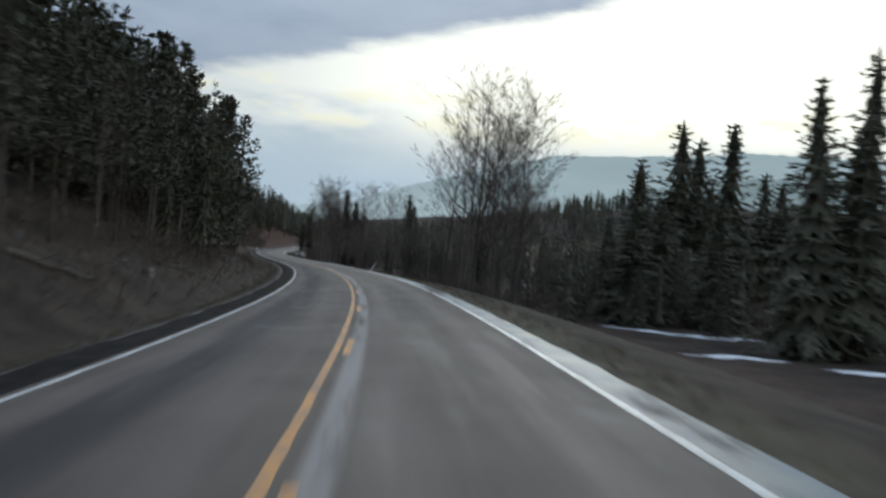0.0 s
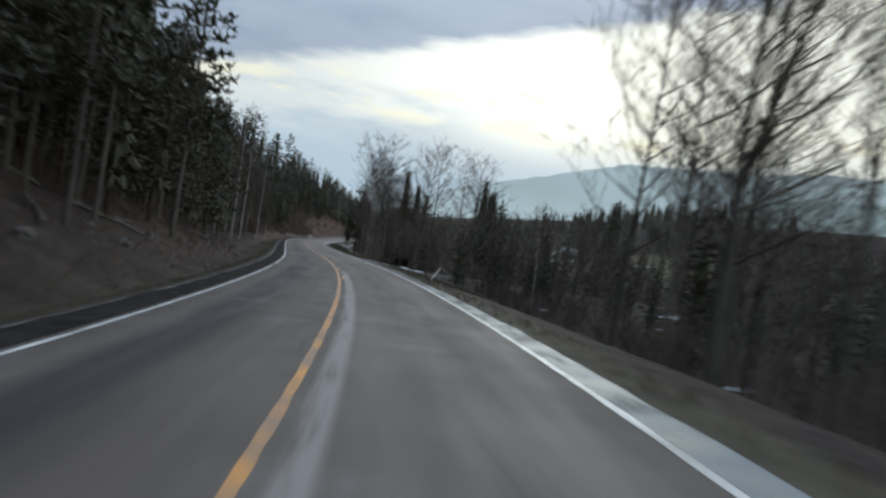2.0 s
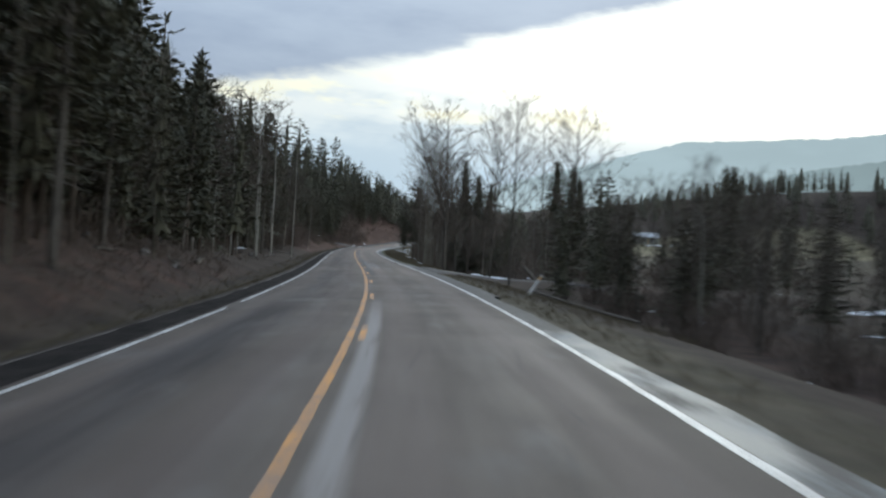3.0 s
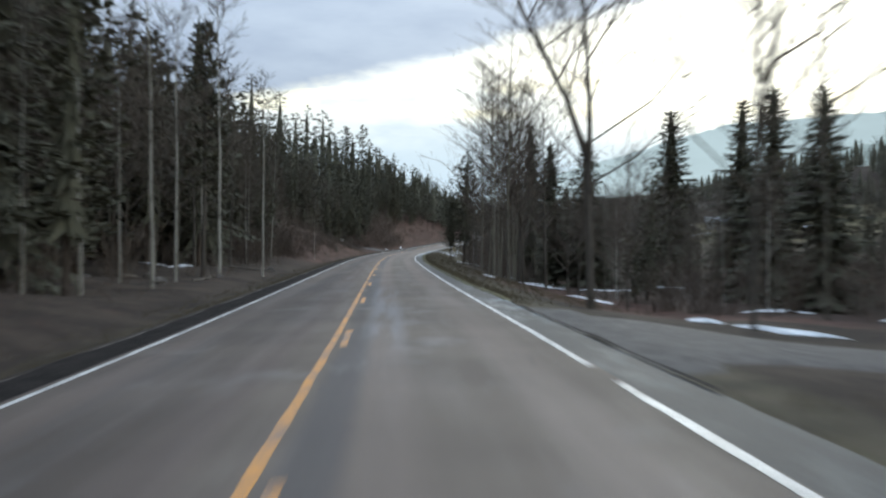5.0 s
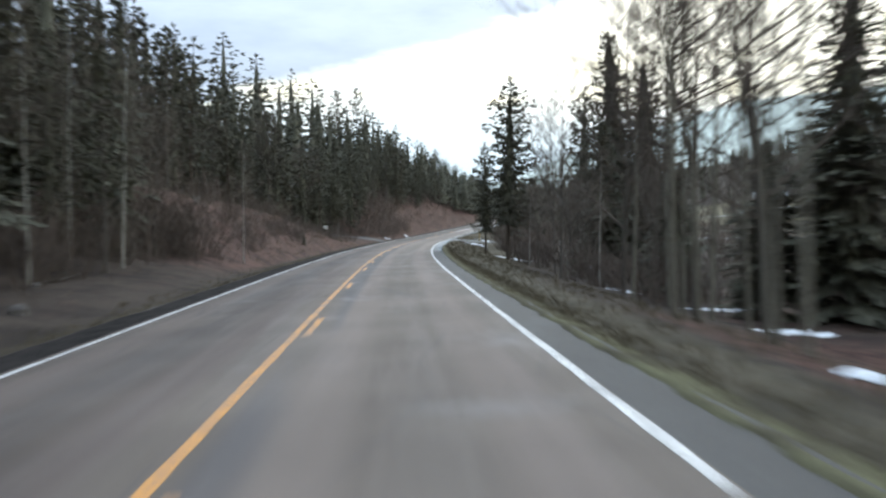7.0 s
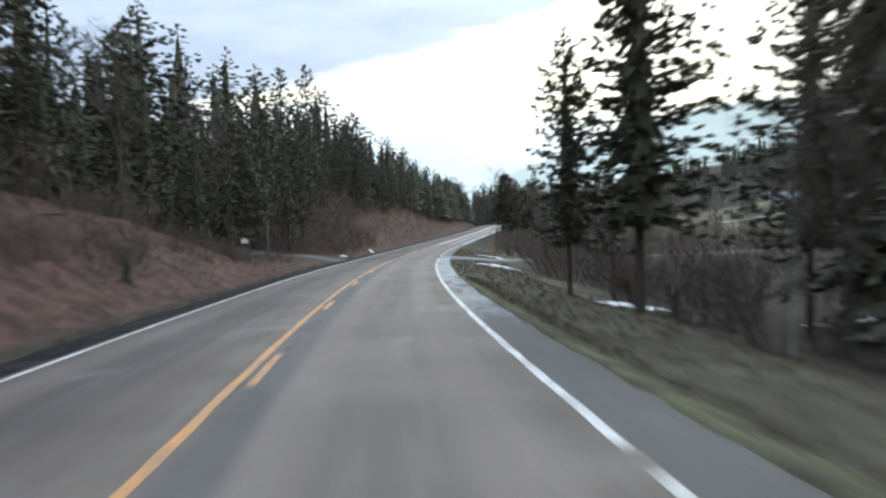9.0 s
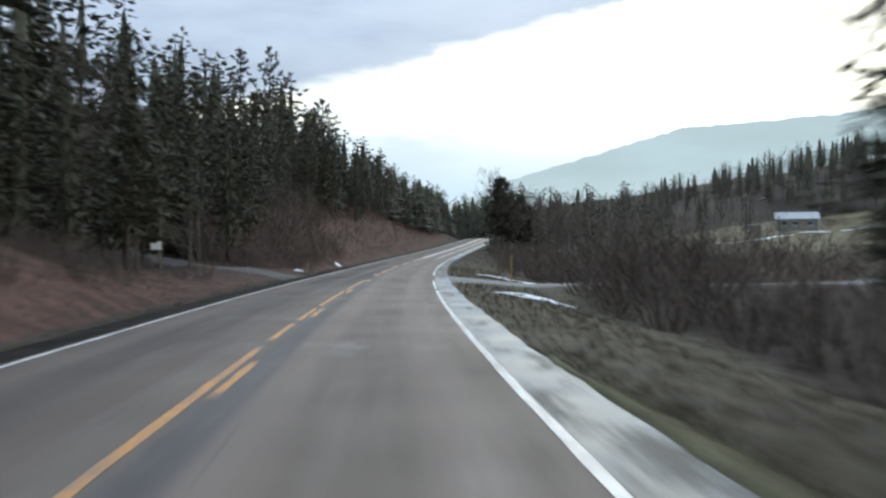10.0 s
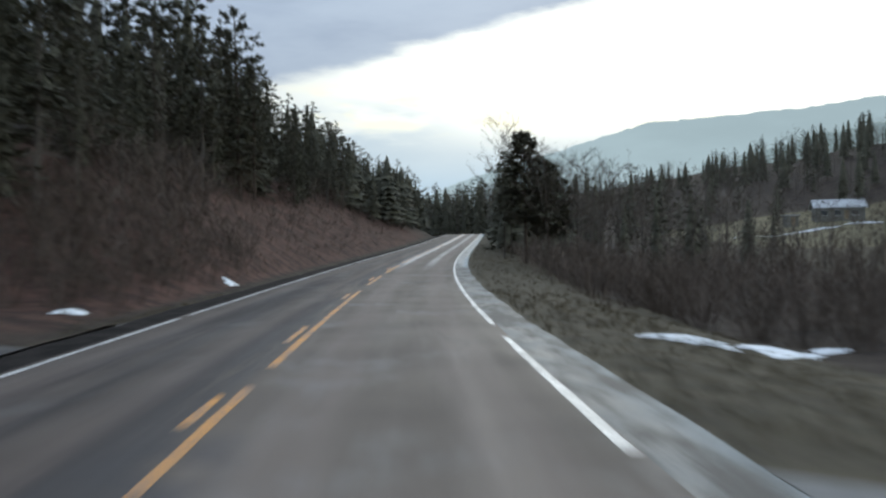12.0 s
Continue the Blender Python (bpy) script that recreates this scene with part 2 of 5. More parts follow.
    # the left lane is multiplied darker, more so farther along the road
    damp = q.math("MULTIPLY", q.step(uu[0], -0.2, -0.7), q.math("ADD", q.math("ADD", 0.45, q.math("MULTIPLY", q.step(uu[1], 42.0, 66.0), 0.30)), q.math("MULTIPLY", q.step(uu[1], 95.0, 130.0), 0.25)))
    base = q.mix(damp, base, q.mix(1.0, base, (0.63, 0.61, 0.62), "MULTIPLY"))
    # middle stretch painted brighter to make up for a lower exposure there
    lighter_span = q.math("MULTIPLY", q.step(uu[1], 105.0, 150.0), q.math("SUBTRACT", 1.0, q.math("MULTIPLY", q.step(uu[1], 280.0, 305.0), 0.55)))
    base = q.mix(lighter_span, base, q.mix(1.0, base, (1.34, 1.33, 1.30), "MULTIPLY"))
    # one short stretch is multiplied darker, about s = 145 to 157
    darker_span = q.math("MULTIPLY", q.step(uu[1], 137.0, 145.0), q.step(uu[1], 166.0, 157.0))
    base = q.mix(darker_span, base, q.mix(1.0, base, (0.79, 0.79, 0.80), "MULTIPLY"))
    speck = q.noise(pos, 38.0, 2.0)
    base = q.mix(0.30, base, q.mix(speck, (0.35, 0.35, 0.35), (1.5, 1.5, 1.5)), "MULTIPLY")
    wet = q.step(q.noise(st, 1.4, 3.0), 0.40, 0.66)
    return base, q.math("SUBTRACT", q.math("SUBTRACT", 0.82, q.math("MULTIPLY", wet, 0.12)), q.math("MULTIPLY", wet_glare, 0.30))


def shoulder_color(q, pos):
    st = q.add("ShaderNodeMapping", {"Vector": pos, "Scale": (1.0, 0.22, 1.0)}).outputs[0]
    grit = q.add("ShaderNodeAttribute", attribute_name="grit").outputs["Fac"]
    cover = q.math("MULTIPLY", grit, q.step(q.math("ADD", q.noise(st, 1.5, 5.0, 0.75), q.math("MULTIPLY", grit, 0.17)), 0.50, 0.66))
    dark = q.mix(q.noise(pos, 3.0), (0.056, 0.052, 0.047), (0.098, 0.091, 0.082))
    # sand with blue of the reflected sky painted in, strongest along the outer half
    sand = q.mix(q.step(q.noise(pos, 0.55, 3.0), 0.38, 0.62), (0.16, 0.19, 0.205), (0.29, 0.29, 0.26))
    sand = q.mix(q.math("MULTIPLY", q.step(q.add("ShaderNodeSeparateXYZ", {0: pos}).outputs[0], 3.62, 4.0), q.step(q.noise(st, 0.35, 2.0), 0.35, 0.6)), sand, (0.17, 0.235, 0.27))
    sand = q.mix(0.3, sand, q.mix(q.noise(pos, 30.0, 2.0), (0.4, 0.4, 0.4), (1.4, 1.4, 1.4)), "MULTIPLY")
    return q.mix(cover, dark, sand), q.math("SUBTRACT", 0.75, q.math("MULTIPLY", cover, 0.22))


def ground_color(q, pos):
    red = q.add("ShaderNodeAttribute", attribute_name="red").outputs["Fac"]
    grass = q.add("ShaderNodeAttribute", attribute_name="grass").outputs["Fac"]
    gravel = q.add("ShaderNodeAttribute", attribute_name="gravel").outputs["Fac"]
    field = q.add("ShaderNodeAttribute", attribute_name="field").outputs["Fac"]
    big, fine = q.noise(pos, 0.35, 4.0, 0.65), q.noise(pos, 5.0, 4.0, 0.7)
    litter = q.mix(q.step(big, 0.35, 0.65), (0.024, 0.019, 0.016), (0.054, 0.042, 0.033))
    litter = q.mix(q.step(fine, 0.55, 0.72), litter, (0.078, 0.062, 0.048))
    bank = q.mix(q.step(q.noise(pos, 0.9, 5.0, 0.7), 0.38, 0.62), (0.034, 0.020, 0.017), (0.098, 0.053, 0.041))
    bank = q.mix(q.step(fine, 0.5, 0.75), bank, (0.12, 0.078, 0.06))
    dry = q.mix(q.step(q.noise(pos, 0.8, 4.0, 0.7), 0.3, 0.7), (0.048, 0.041, 0.031), (0.098, 0.083, 0.058))
    dry = q.mix(q.math("MULTIPLY", q.step(fine, 0.45, 0.7), 0.6), dry, (0.075, 0.074, 0.042))
    stones = q.mix(fine, (0.13, 0.12, 0.11), (0.28, 0.26, 0.24))
    edge_n = q.math("MULTIPLY", q.math("SUBTRACT", q.noise(pos, 1.3, 4.0), 0.5), 0.7)
    c = q.mix(q.step(q.math("ADD", red, edge_n), 0.25, 0.75), litter, bank)
    c = q.mix(q.step(q.math("ADD", grass, edge_n), 0.25, 0.75), c, dry)
    hay = q.mix(q.step(q.noise(pos, 0.06, 4.0, 0.6), 0.35, 0.65), (0.125, 0.112, 0.066), (0.185, 0.158, 0.098))
    c = q.mix(q.step(q.math("ADD", field, q.math("MULTIPLY", edge_n, 0.6)), 0.35, 0.65), c, hay)
    return q.mix(q.step(q.math("ADD", gravel, edge_n), 0.3, 0.7), c, stones)


def worn_paint(color, worn):
    def make(q, pos):
        chip = q.step(q.noise(pos, 6.0, 5.0, 0.75), 0.47, 0.57)
        long = q.step(q.noise(pos, 0.8, 4.0, 0.65), 0.50, 0.64)
        f = q.math("MULTIPLY", q.math("ADD", chip, q.math("MULTIPLY", long, 0.6), clamp=True), worn)
        return q.mix(f, q.mix(q.noise(pos, 2.0), color, tuple(0.82 * c for c in color)), (0.16, 0.15, 0.145))
    return make


def bark_color(a, b, dark):
    def make(q, pos):
        st = q.add("ShaderNodeMapping", {"Vector": pos, "Scale": (9.0, 9.0, 1.6)}).outputs[0]
        per = q.add("ShaderNodeObjectInfo").outputs["Random"]
        c = q.mix(q.noise(st, 2.2, 4.0), a, b)
        c = q.mix(q.math("MULTIPLY", q.step(q.noise(st, 1.1, 3.0), 0.52, 0.64), 0.8), c, dark)
        return q.mix(q.math("MULTIPLY", per, 0.4), c, dark)
    return make


asphalt = surface("worn_asphalt", None, spec=0.3, bump=0.25, bump_scale=45, make=asphalt_color, coord="UV")
shoulder_mat = surface("sanded_shoulder", None, spec=0.3, bump=0.3, bump_scale=30, make=shoulder_color, coord="UV")
white_paint = surface("white_road_paint", None, 0.55, make=worn_paint((0.77, 0.76, 0.72), 0.75))
yellow_paint = surface("yellow_road_paint", None, 0.6, make=worn_paint((0.74, 0.338, 0.068), 0.85))
earth = surface("forest_ground", None, 0.95, 0.1, bump=0.7, bump_scale=6, make=ground_color)
gravel_mat = surface("gravel", ((0.058, 0.054, 0.052), (0.098, 0.092, 0.089)), 0.85, bump=0.6, bump_scale=25)
pale_drive = surface("pale_packed_gravel", ((0.115, 0.117, 0.118), (0.175, 0.176, 0.174)), 0.8, bump=0.5, bump_scale=22)
snow_mat = surface("old_snow", ((0.62, 0.66, 0.70), (0.80, 0.83, 0.86)), 0.7, bump=0.4, bump_scale=8)
needles = surface("spruce_needles", None, 0.75, 0.15, make=tinted((0.060, 0.060, 0.044), (0.120, 0.116, 0.082)))
pine_needles = surface("pine_needles", None, 0.7, 0.15, make=tinted((0.064, 0.064, 0.046), (0.120, 0.116, 0.082)))
conifer_bark = surface("conifer_bark", None, 0.9, 0.1, bump=0.5, bump_scale=12, make=bark_color((0.075, 0.058, 0.046), (0.13, 0.105, 0.085), (0.04, 0.032, 0.027)))
# grey bark with the shade of backlit trunks painted into its colour
bare_bark = surface("backlit_dark_bark", None, 0.9, 0.1, bump=0.4, bump_scale=12, make=bark_color((0.075, 0.066, 0.056), (0.135, 0.12, 0.10), (0.04, 0.035, 0.03)))
grey_bark = surface("grey_bark", None, 0.9, 0.1, bump=0.4, bump_scale=12, make=bark_color((0.105, 0.093, 0.080), (0.18, 0.163, 0.14), (0.055, 0.047, 0.04)))
aspen_bark = surface("aspen_bark", None, 0.8, 0.15, bump=0.3, bump_scale=10, make=bark_color((0.30, 0.285, 0.25), (0.44, 0.42, 0.37), (0.10, 0.09, 0.075)))
olive_bark = surface("olive_grey_bark", None, 0.9, 0.1, bump=0.4, bump_scale=12, make=bark_color((0.125, 0.115, 0.090), (0.215, 0.20, 0.16), (0.065, 0.058, 0.046)))
twig_mat = surface("bare_twigs", None, 0.9, 0.1, make=tinted((0.058, 0.048, 0.041), (0.135, 0.112, 0.092)))
willow_mat = surface("willow_stems", None, 0.9, 0.1, make=tinted((0.062, 0.051, 0.043), (0.138, 0.110, 0.090)))
def turf_color(q, pos):
    wide, fine = q.noise(pos, 0.7, 3.0, 0.6), q.noise(pos, 9.0, 4.0, 0.7)
    c = q.mix(q.step(wide, 0.35, 0.65), (0.078, 0.070, 0.046), (0.135, 0.130, 0.074))
    return q.mix(q.step(fine, 0.48, 0.68), c, (0.060, 0.050, 0.036))


turf_mat = surface("matted_turf", None, 0.95, 0.05, bump=0.9, bump_scale=14, make=turf_color)
grass_mat = surface("dry_grass_blades", None, 0.9, 0.1, make=tinted((0.052, 0.045, 0.030), (0.135, 0.113, 0.074)))

# ---------------------------------------------------------------- building helpers


def mesh_of(name, verts, faces, material, smooth_faces=False):
    me = bpy.data.meshes.new(name)
    me.from_pydata(verts, [], faces)
    me.materials.append(material)
    if smooth_faces:
        me.polygons.foreach_set("use_smooth", np.ones(len(me.polygons), bool))
    me.update()
    return me


def bm_mesh(name, bm, material, smooth_faces=False):
    me = bpy.data.meshes.new(name)
    bm.to_mesh(me)
    bm.free()
    me.materials.append(material)
    if smooth_faces:
        me.polygons.foreach_set("use_smooth", np.ones(len(me.polygons), bool))
    return me


def part(name, bm, material, parent, label="", smooth_faces=False):
    """Links a bmesh or a mesh as one object under a thing."""
    me = bm if isinstance(bm, bpy.types.Mesh) else bm_mesh(name, bm, material, smooth_faces)
    ob = new(name, me)
    ob.parent = parent
    return tagged(ob, label)


class Soup:
    """Collects vertices and faces for one mesh."""

    def __init__(self):
        self.v, self.f = [], []

    def tube(self, pts, radii, sides=5, cap=True):
        """A tapered tube along points."""
        base = len(self.v)
        for k, (p, r) in enumerate(zip(pts, radii)):
            d = (pts[min(k + 1, len(pts) - 1)] - pts[max(k - 1, 0)]).normalized()
            a = d.cross(Vector((0.31, 0.93, 0.17))).normalized()
            b = d.cross(a)
            for j in range(sides):
                t = 2 * math.pi * j / sides
                self.v.append(p + (a * math.cos(t) + b * math.sin(t)) * r)
        for k in range(len(pts) - 1):
            for j in range(sides):
                j2 = (j + 1) % sides
                self.f.append((base + k * sides + j, base + k * sides + j2, base + (k + 1) * sides + j2, base + (k + 1) * sides + j))
        if cap:
            self.f.append(tuple(base + (len(pts) - 1) * sides + j for j in range(sides)))

    def blade(self, p, d, length, width, up, fold=0.25):
        """A small pointed spray: two triangles folded along the middle."""
        side = d.cross(up)
        if side.length < 1e-4:
            side = Vector((1, 0, 0))
        side = side.normalized() * width
        b = len(self.v)
        mid = p + d * length * 0.55 + up * (-fold * width)
        self.v += [p, mid + side, p + d * length, mid - side]
        self.f += [(b, b + 1, b + 2), (b, b + 2, b + 3)]

    def mesh(self, name, material, smooth_faces=False):
        return mesh_of(name, self.v, self.f, material, smooth_faces)


def strip(name, s0, s1, us, dz, material, step=1.0, attr=None, thick=0.0, ragged=0.0):
    """A ribbon along the road through the offsets us, dz above the road's surface; UV in metres."""
    ss = np.linspace(s0, s1, max(2, int(round((s1 - s0) / step)) + 1))
    us = np.asarray(us, float)
    S, U = np.meshgrid(ss, us, indexing="ij")
    if ragged:
        out = -1 if us[-1] > 0 else 0
        U[:, out] += np.sign(us[out]) * ragged * (np.sin(ss * 0.7) * np.sin(ss * 0.23 + 1) + 0.6 * np.sin(ss * 1.9 + 2 * np.sin(ss * 0.4)))
    x, y = plan(S, U)
    z = road_z(S, U) + dz
    co = np.stack([x, y, z], -1).reshape(-1, 3)
    nu, ns = len(us), len(ss)
    faces = [(a * nu + b, a * nu + b + 1, (a + 1) * nu + b + 1, (a + 1) * nu + b) for a in range(ns - 1) for b in range(nu - 1)]
    verts = co.tolist()
    flatuv = np.stack([U, S], -1).reshape(-1, 2)
    if thick:
        n0 = len(verts)
        for edge_i in (0, nu - 1):
            col = [a * nu + edge_i for a in range(ns)]
            start = len(verts)
            for i in col:
                verts.append([verts[i][0], verts[i][1], verts[i][2] - thick])
            flatuv = np.concatenate([flatuv, flatuv[col]])
            for a in range(ns - 1):
                q = (col[a], col[a + 1], start + a + 1, start + a)
                faces.append(q if edge_i else q[::-1])
    me = mesh_of(name, verts, faces, material)
    uv = me.uv_layers.new(name="UVMap")
    idx = np.zeros(len(me.loops), int)
    me.loops.foreach_get("vertex_index", idx)
    uv.data.foreach_set("uv", flatuv[idx].ravel())
    if attr:
        for key, fn in attr.items():
            at = me.attributes.new(key, "FLOAT", "POINT")
            at.data.foreach_set("value", np.asarray(fn(flatuv[:, 1], flatuv[:, 0]), float))
    return me


# ---------------------------------------------------------------- ground, road, markings
def spaced(*spans):
    out = []
    for a, b, st in spans:
        out += list(np.arange(a, b, st))
    return np.array(out)


gs = spaced((-380, -80, 30), (-80, -10, 5), (-10, 440, 1.9), (440, 640, 5), (640, 1000, 15), (1000, 4000, 120))
gu = spaced((-2600, -400, 200), (-400, -140, 20), (-140, -50, 5), (-50, -16, 2), (-16, -3.9, 0.6), (-3.9, 4.2, 1.35),
            (4.2, 18, 0.7), (18, 60, 2), (60, 160, 6), (160, 500, 20), (500, 2600, 200))
GS, GU = np.meshgrid(gs, gu, indexing="ij")
gx, gy = plan(GS, GU)
gz = ground_z(GS, GU)
ground_mesh = mesh_of("ground", np.stack([gx, gy, gz], -1).reshape(-1, 3).tolist(),
                      [(a * len(gu) + b, a * len(gu) + b + 1, (a + 1) * len(gu) + b + 1, (a + 1) * len(gu) + b)
                       for a in range(len(gs) - 1) for b in range(len(gu) - 1)], earth, True)


def zone(key, value):
    at = ground_mesh.attributes.new(key, "FLOAT", "POINT")
    at.data.foreach_set("value", np.clip(value, 0, 1).ravel())


vl, vr = -GU - 3.9, GU - 4.0
red_s = np.interp(GS, [-60, 60, 110, 150, 215, 232, 285, 296, 318, 335, 440, 480, 520], [.2, .2, .5, .30, .30, 1, 1, .6, .45, 1, 1, .5, 0])
red_w = np.interp(GS, [0, 150, 232, 285, 320, 345, 440, 500], [14, 12, 15, 13, 10, 16, 18, 12])
zone("red", (GU < 0) * red_s * smooth(1.5, 3.0, vl) * (1 - smooth(red_w - 4, red_w + 3, vl)) + (GU > 0) * 0.42 * smooth(6, 9, vr) * (1 - smooth(14, 22, vr)) * (GS < 230) + (GU > 0) * 0.9 * smooth(1.4, 3.0, vr) * (1 - smooth(7, 11, vr)) * smooth(144, 152, GS) * (1 - smooth(185, 205, GS)))
grass_w = np.interp(GS, [0, 60, 90, 130, 150, 200, 240, 280, 330, 420], [0.8, 0.9, 1.3, 1.0, 1.2, 1.8, 4.0, 8.0, 7, 5])
meadow = smooth(30, 45, GU) * (1 - smooth(150, 190, GU)) * smooth(60, 95, GS) * (1 - smooth(540, 560, GS)) * np.interp(GS, [300, 440], [0.5, 0.95])
zone("grass", (GU > 0) * (1 - smooth(grass_w - 1, grass_w + 1.5, vr)) * smooth(-0.1, 0.3, vr) * 0.95 + meadow
     + (GU < 0) * 0.5 * smooth(0.3, 0.8, vl) * (1 - smooth(1.6, 2.8, vl)))
zone("field", smooth(40, 55, GU) * (1 - smooth(150, 190, GU)) * smooth(440, 470, GS) * (1 - smooth(540, 560, GS)))
zone("gravel", (GU < 0) * 0.5 * (1 - smooth(0.2, 0.7, vl)))
tagged(new("ground", ground_mesh), "brown forest floor with leaf litter and dry roadside grass", "ground", kind="structure")

road = tagged(new("road", strip("road", -70, 560, [-3.09, -2.95, -2.3, -1.5, -0.75, 0.0, 0.75, 1.6, 2.4, 3.3, 3.37], 0.0, asphalt, 1.0, thick=0.12)),
              "worn grey two-lane asphalt road, damp with pale wheel tracks", "road", kind="structure")


def grit(s, u):
    a = smooth(-60, 8, s) * (1 - smooth(40, 43, s)) + smooth(47, 50, s) * (1 - smooth(88, 96, s))
    b = 0.12 * smooth(120, 128, s) * (1 - smooth(160, 166, s)) + 0.36 * smooth(140, 144, s) * (1 - smooth(149, 153, s))
    # past s = 345 c also carries a painted wet reflection of the sky
    c = (0.6 * smooth(234, 246, s) + 0.3 * smooth(250, 262, s)) * (1 - 0.55 * smooth(296, 306, s) * (1 - smooth(345, 360, s)))
    return a * 0.85 * (1 - 0.2 * smooth(68, 84, s)) + b + c + 0.08


for label, s0, s1, offsets in (("narrow paved shoulder thick with pale wet sand", -70, 104, [3.37, 3.52, 3.68, 3.84]),
                               ("narrow paved shoulder with pale wet sand", 104, 560, [3.37, 3.6, 3.8, 4.06])):
    tagged(new("pavement_shoulder", strip("pavement_shoulder", s0, s1, offsets, -0.004, shoulder_mat, 0.8, attr={"grit": grit}, thick=0.12, ragged=0.03)),
           label, "pavement", kind="structure")
tagged(new("pavement_edge", strip("pavement_edge", -70, 560, [-3.80, -3.40, -3.09], -0.006, surface("dark_pavement_edge", ((0.014, 0.013, 0.013), (0.034, 0.030, 0.028)), 0.95, 0.03, bump=0.4, bump_scale=20), 0.8, thick=0.1, ragged=0.05)),
       "dark crumbling edge of the asphalt", "pavement", kind="structure")


def turf_edge(s0, s1):
    """Matted olive grass creeping over the shoulder's edge and down the verge."""
    sp = Soup()
    ss = np.arange(s0, s1 + 0.01, 0.35)
    steps = (0.0, 0.05, 0.16, 0.34, 0.58, 0.85)
    for s in ss:
        inner = float(np.interp(s, [150, 165, 205, 226, 250], [4.02, 3.86, 3.86, 4.02, 4.06]))
        inner += 0.035 * math.sin(s * 1.7 + 2 * math.sin(s * 0.6)) + 0.025 * math.sin(s * 5.3)
        fade = min(1.0, (s - s0) / 5, (s1 - s) / 9)
        for k, d in enumerate(steps):
            u = inner + d * (0.35 + 0.65 * fade)
            x, y = plan(s, u)
            low = float(ground_z(s, u)) + (0.02 if k < len(steps) - 1 else -0.05)
            top = float(road_z(s, u)) + (-0.03, 0.022, 0.008, -0.06, -0.2, -0.4)[k] + 0.008 * math.sin(s * 7 + k * 2.1)
            sp.v.append((float(x), float(y), max(low, top) if k < len(steps) - 1 else low))
    for a in range(len(ss) - 1):
        for b in range(len(steps) - 1):
            i = a * len(steps) + b
            sp.f.append((i, i + 1, i + len(steps) + 1, i + len(steps)))
    return tagged(new("trim_turf", sp.mesh("trim_turf", turf_mat, True)), "matted olive grass edging the paved shoulder", "grass", kind="structure")


turf_edge(149, 262)


def line_mesh(name, u, width, spans, material, rng, wobble=0.01):
    """Painted line with uneven edges, laid on the asphalt."""
    sp = Soup()
    for a, b in spans:
        ss = np.arange(a, b + 1e-6, max(0.25, min(0.6, (b - a) / 4)))
        base = len(sp.v)
        for k, s in enumerate(ss):
            for side in (-1, 1):
                uu = u + side * (width / 2 + rng.uniform(-wobble, wobble))
                x, y = plan(s, uu)
                sp.v.append((float(x), float(y), float(road_z(s, uu)) + 0.004))
        for k in range(len(ss) - 1):
            i = base + 2 * k
            sp.f.append((i, i + 1, i + 3, i + 2))
    return sp.mesh(name, material)


def without(a, b, gaps):
    spans, at = [], a
    for g0, g1 in gaps:
        spans.append((at, g0))
        at = g1
    return spans + [(at, b)]


rng = random.Random(5)
tagged(new("trim_line_left", line_mesh("trim_line_left", -2.95, 0.088, without(-60, 540, [(96.4, 98.6), (318, 318.6)]), white_paint, rng)),
       "white painted edge line on asphalt", "road marking", kind="structure")
tagged(new("trim_line_right", line_mesh("trim_line_right", 3.30, 0.105, without(-60, 540, [(43.0, 43.7), (132.9, 134.1), (176.2, 176.9), (227.3, 228.2), (283.2, 284.6), (294.2, 303.6), (312.7, 315.1)]), white_paint, rng)),
       "white painted edge line on asphalt, chipped in places", "road marking", kind="structure")
tagged(new("trim_line_centre", line_mesh("trim_line_centre", 0.03, 0.11, without(-60, 295.6, [(123.9, 124.7), (156.5, 156.9), (167.0, 168.8), (214.0, 214.6), (262.0, 263.2), (266.8, 267.8), (272.3, 273.3), (283.0, 284.0)]), yellow_paint, rng)),
       "worn yellow solid centre line on asphalt", "road marking", kind="structure")
tagged(new("trim_line_centre_2", line_mesh("trim_line_centre_2", 0.10, 0.11, without(302.4, 540, [(307.2, 309.0), (329, 332.5), (341, 344), (356, 361)]), yellow_paint, rng, 0.008)),
       "badly worn yellow centre line beyond the driveway", "road marking", kind="structure")
dash_at = [3.57 + 12.19 * k for k in range(-4, 18)] + [0.78 + 12.19 * k for k in range(18, 40)]
for k, s in enumerate(d for d in dash_at if 0 < d < 52 or 85 < d < 295):
    tagged(new("road_dash", line_mesh("road_dash", 0.22, 0.11, [(s, s + 3.05)], yellow_paint, rng)),
           "worn yellow dash beside the centre line", "road marking", "centre line dashes", kind="structure")


for s, e in [(304.9, 306.6), (312.2, 315.6), (324.4, 327.2), (336.6, 339.6), (348.8, 351.8), (361, 364)]:
    tagged(new("road_dash", line_mesh("road_dash", -0.10, 0.10, [(s, e)], yellow_paint, rng, 0.01)),
           "worn yellow dash beside the centre line", "road marking", "centre line dashes", kind="structure")


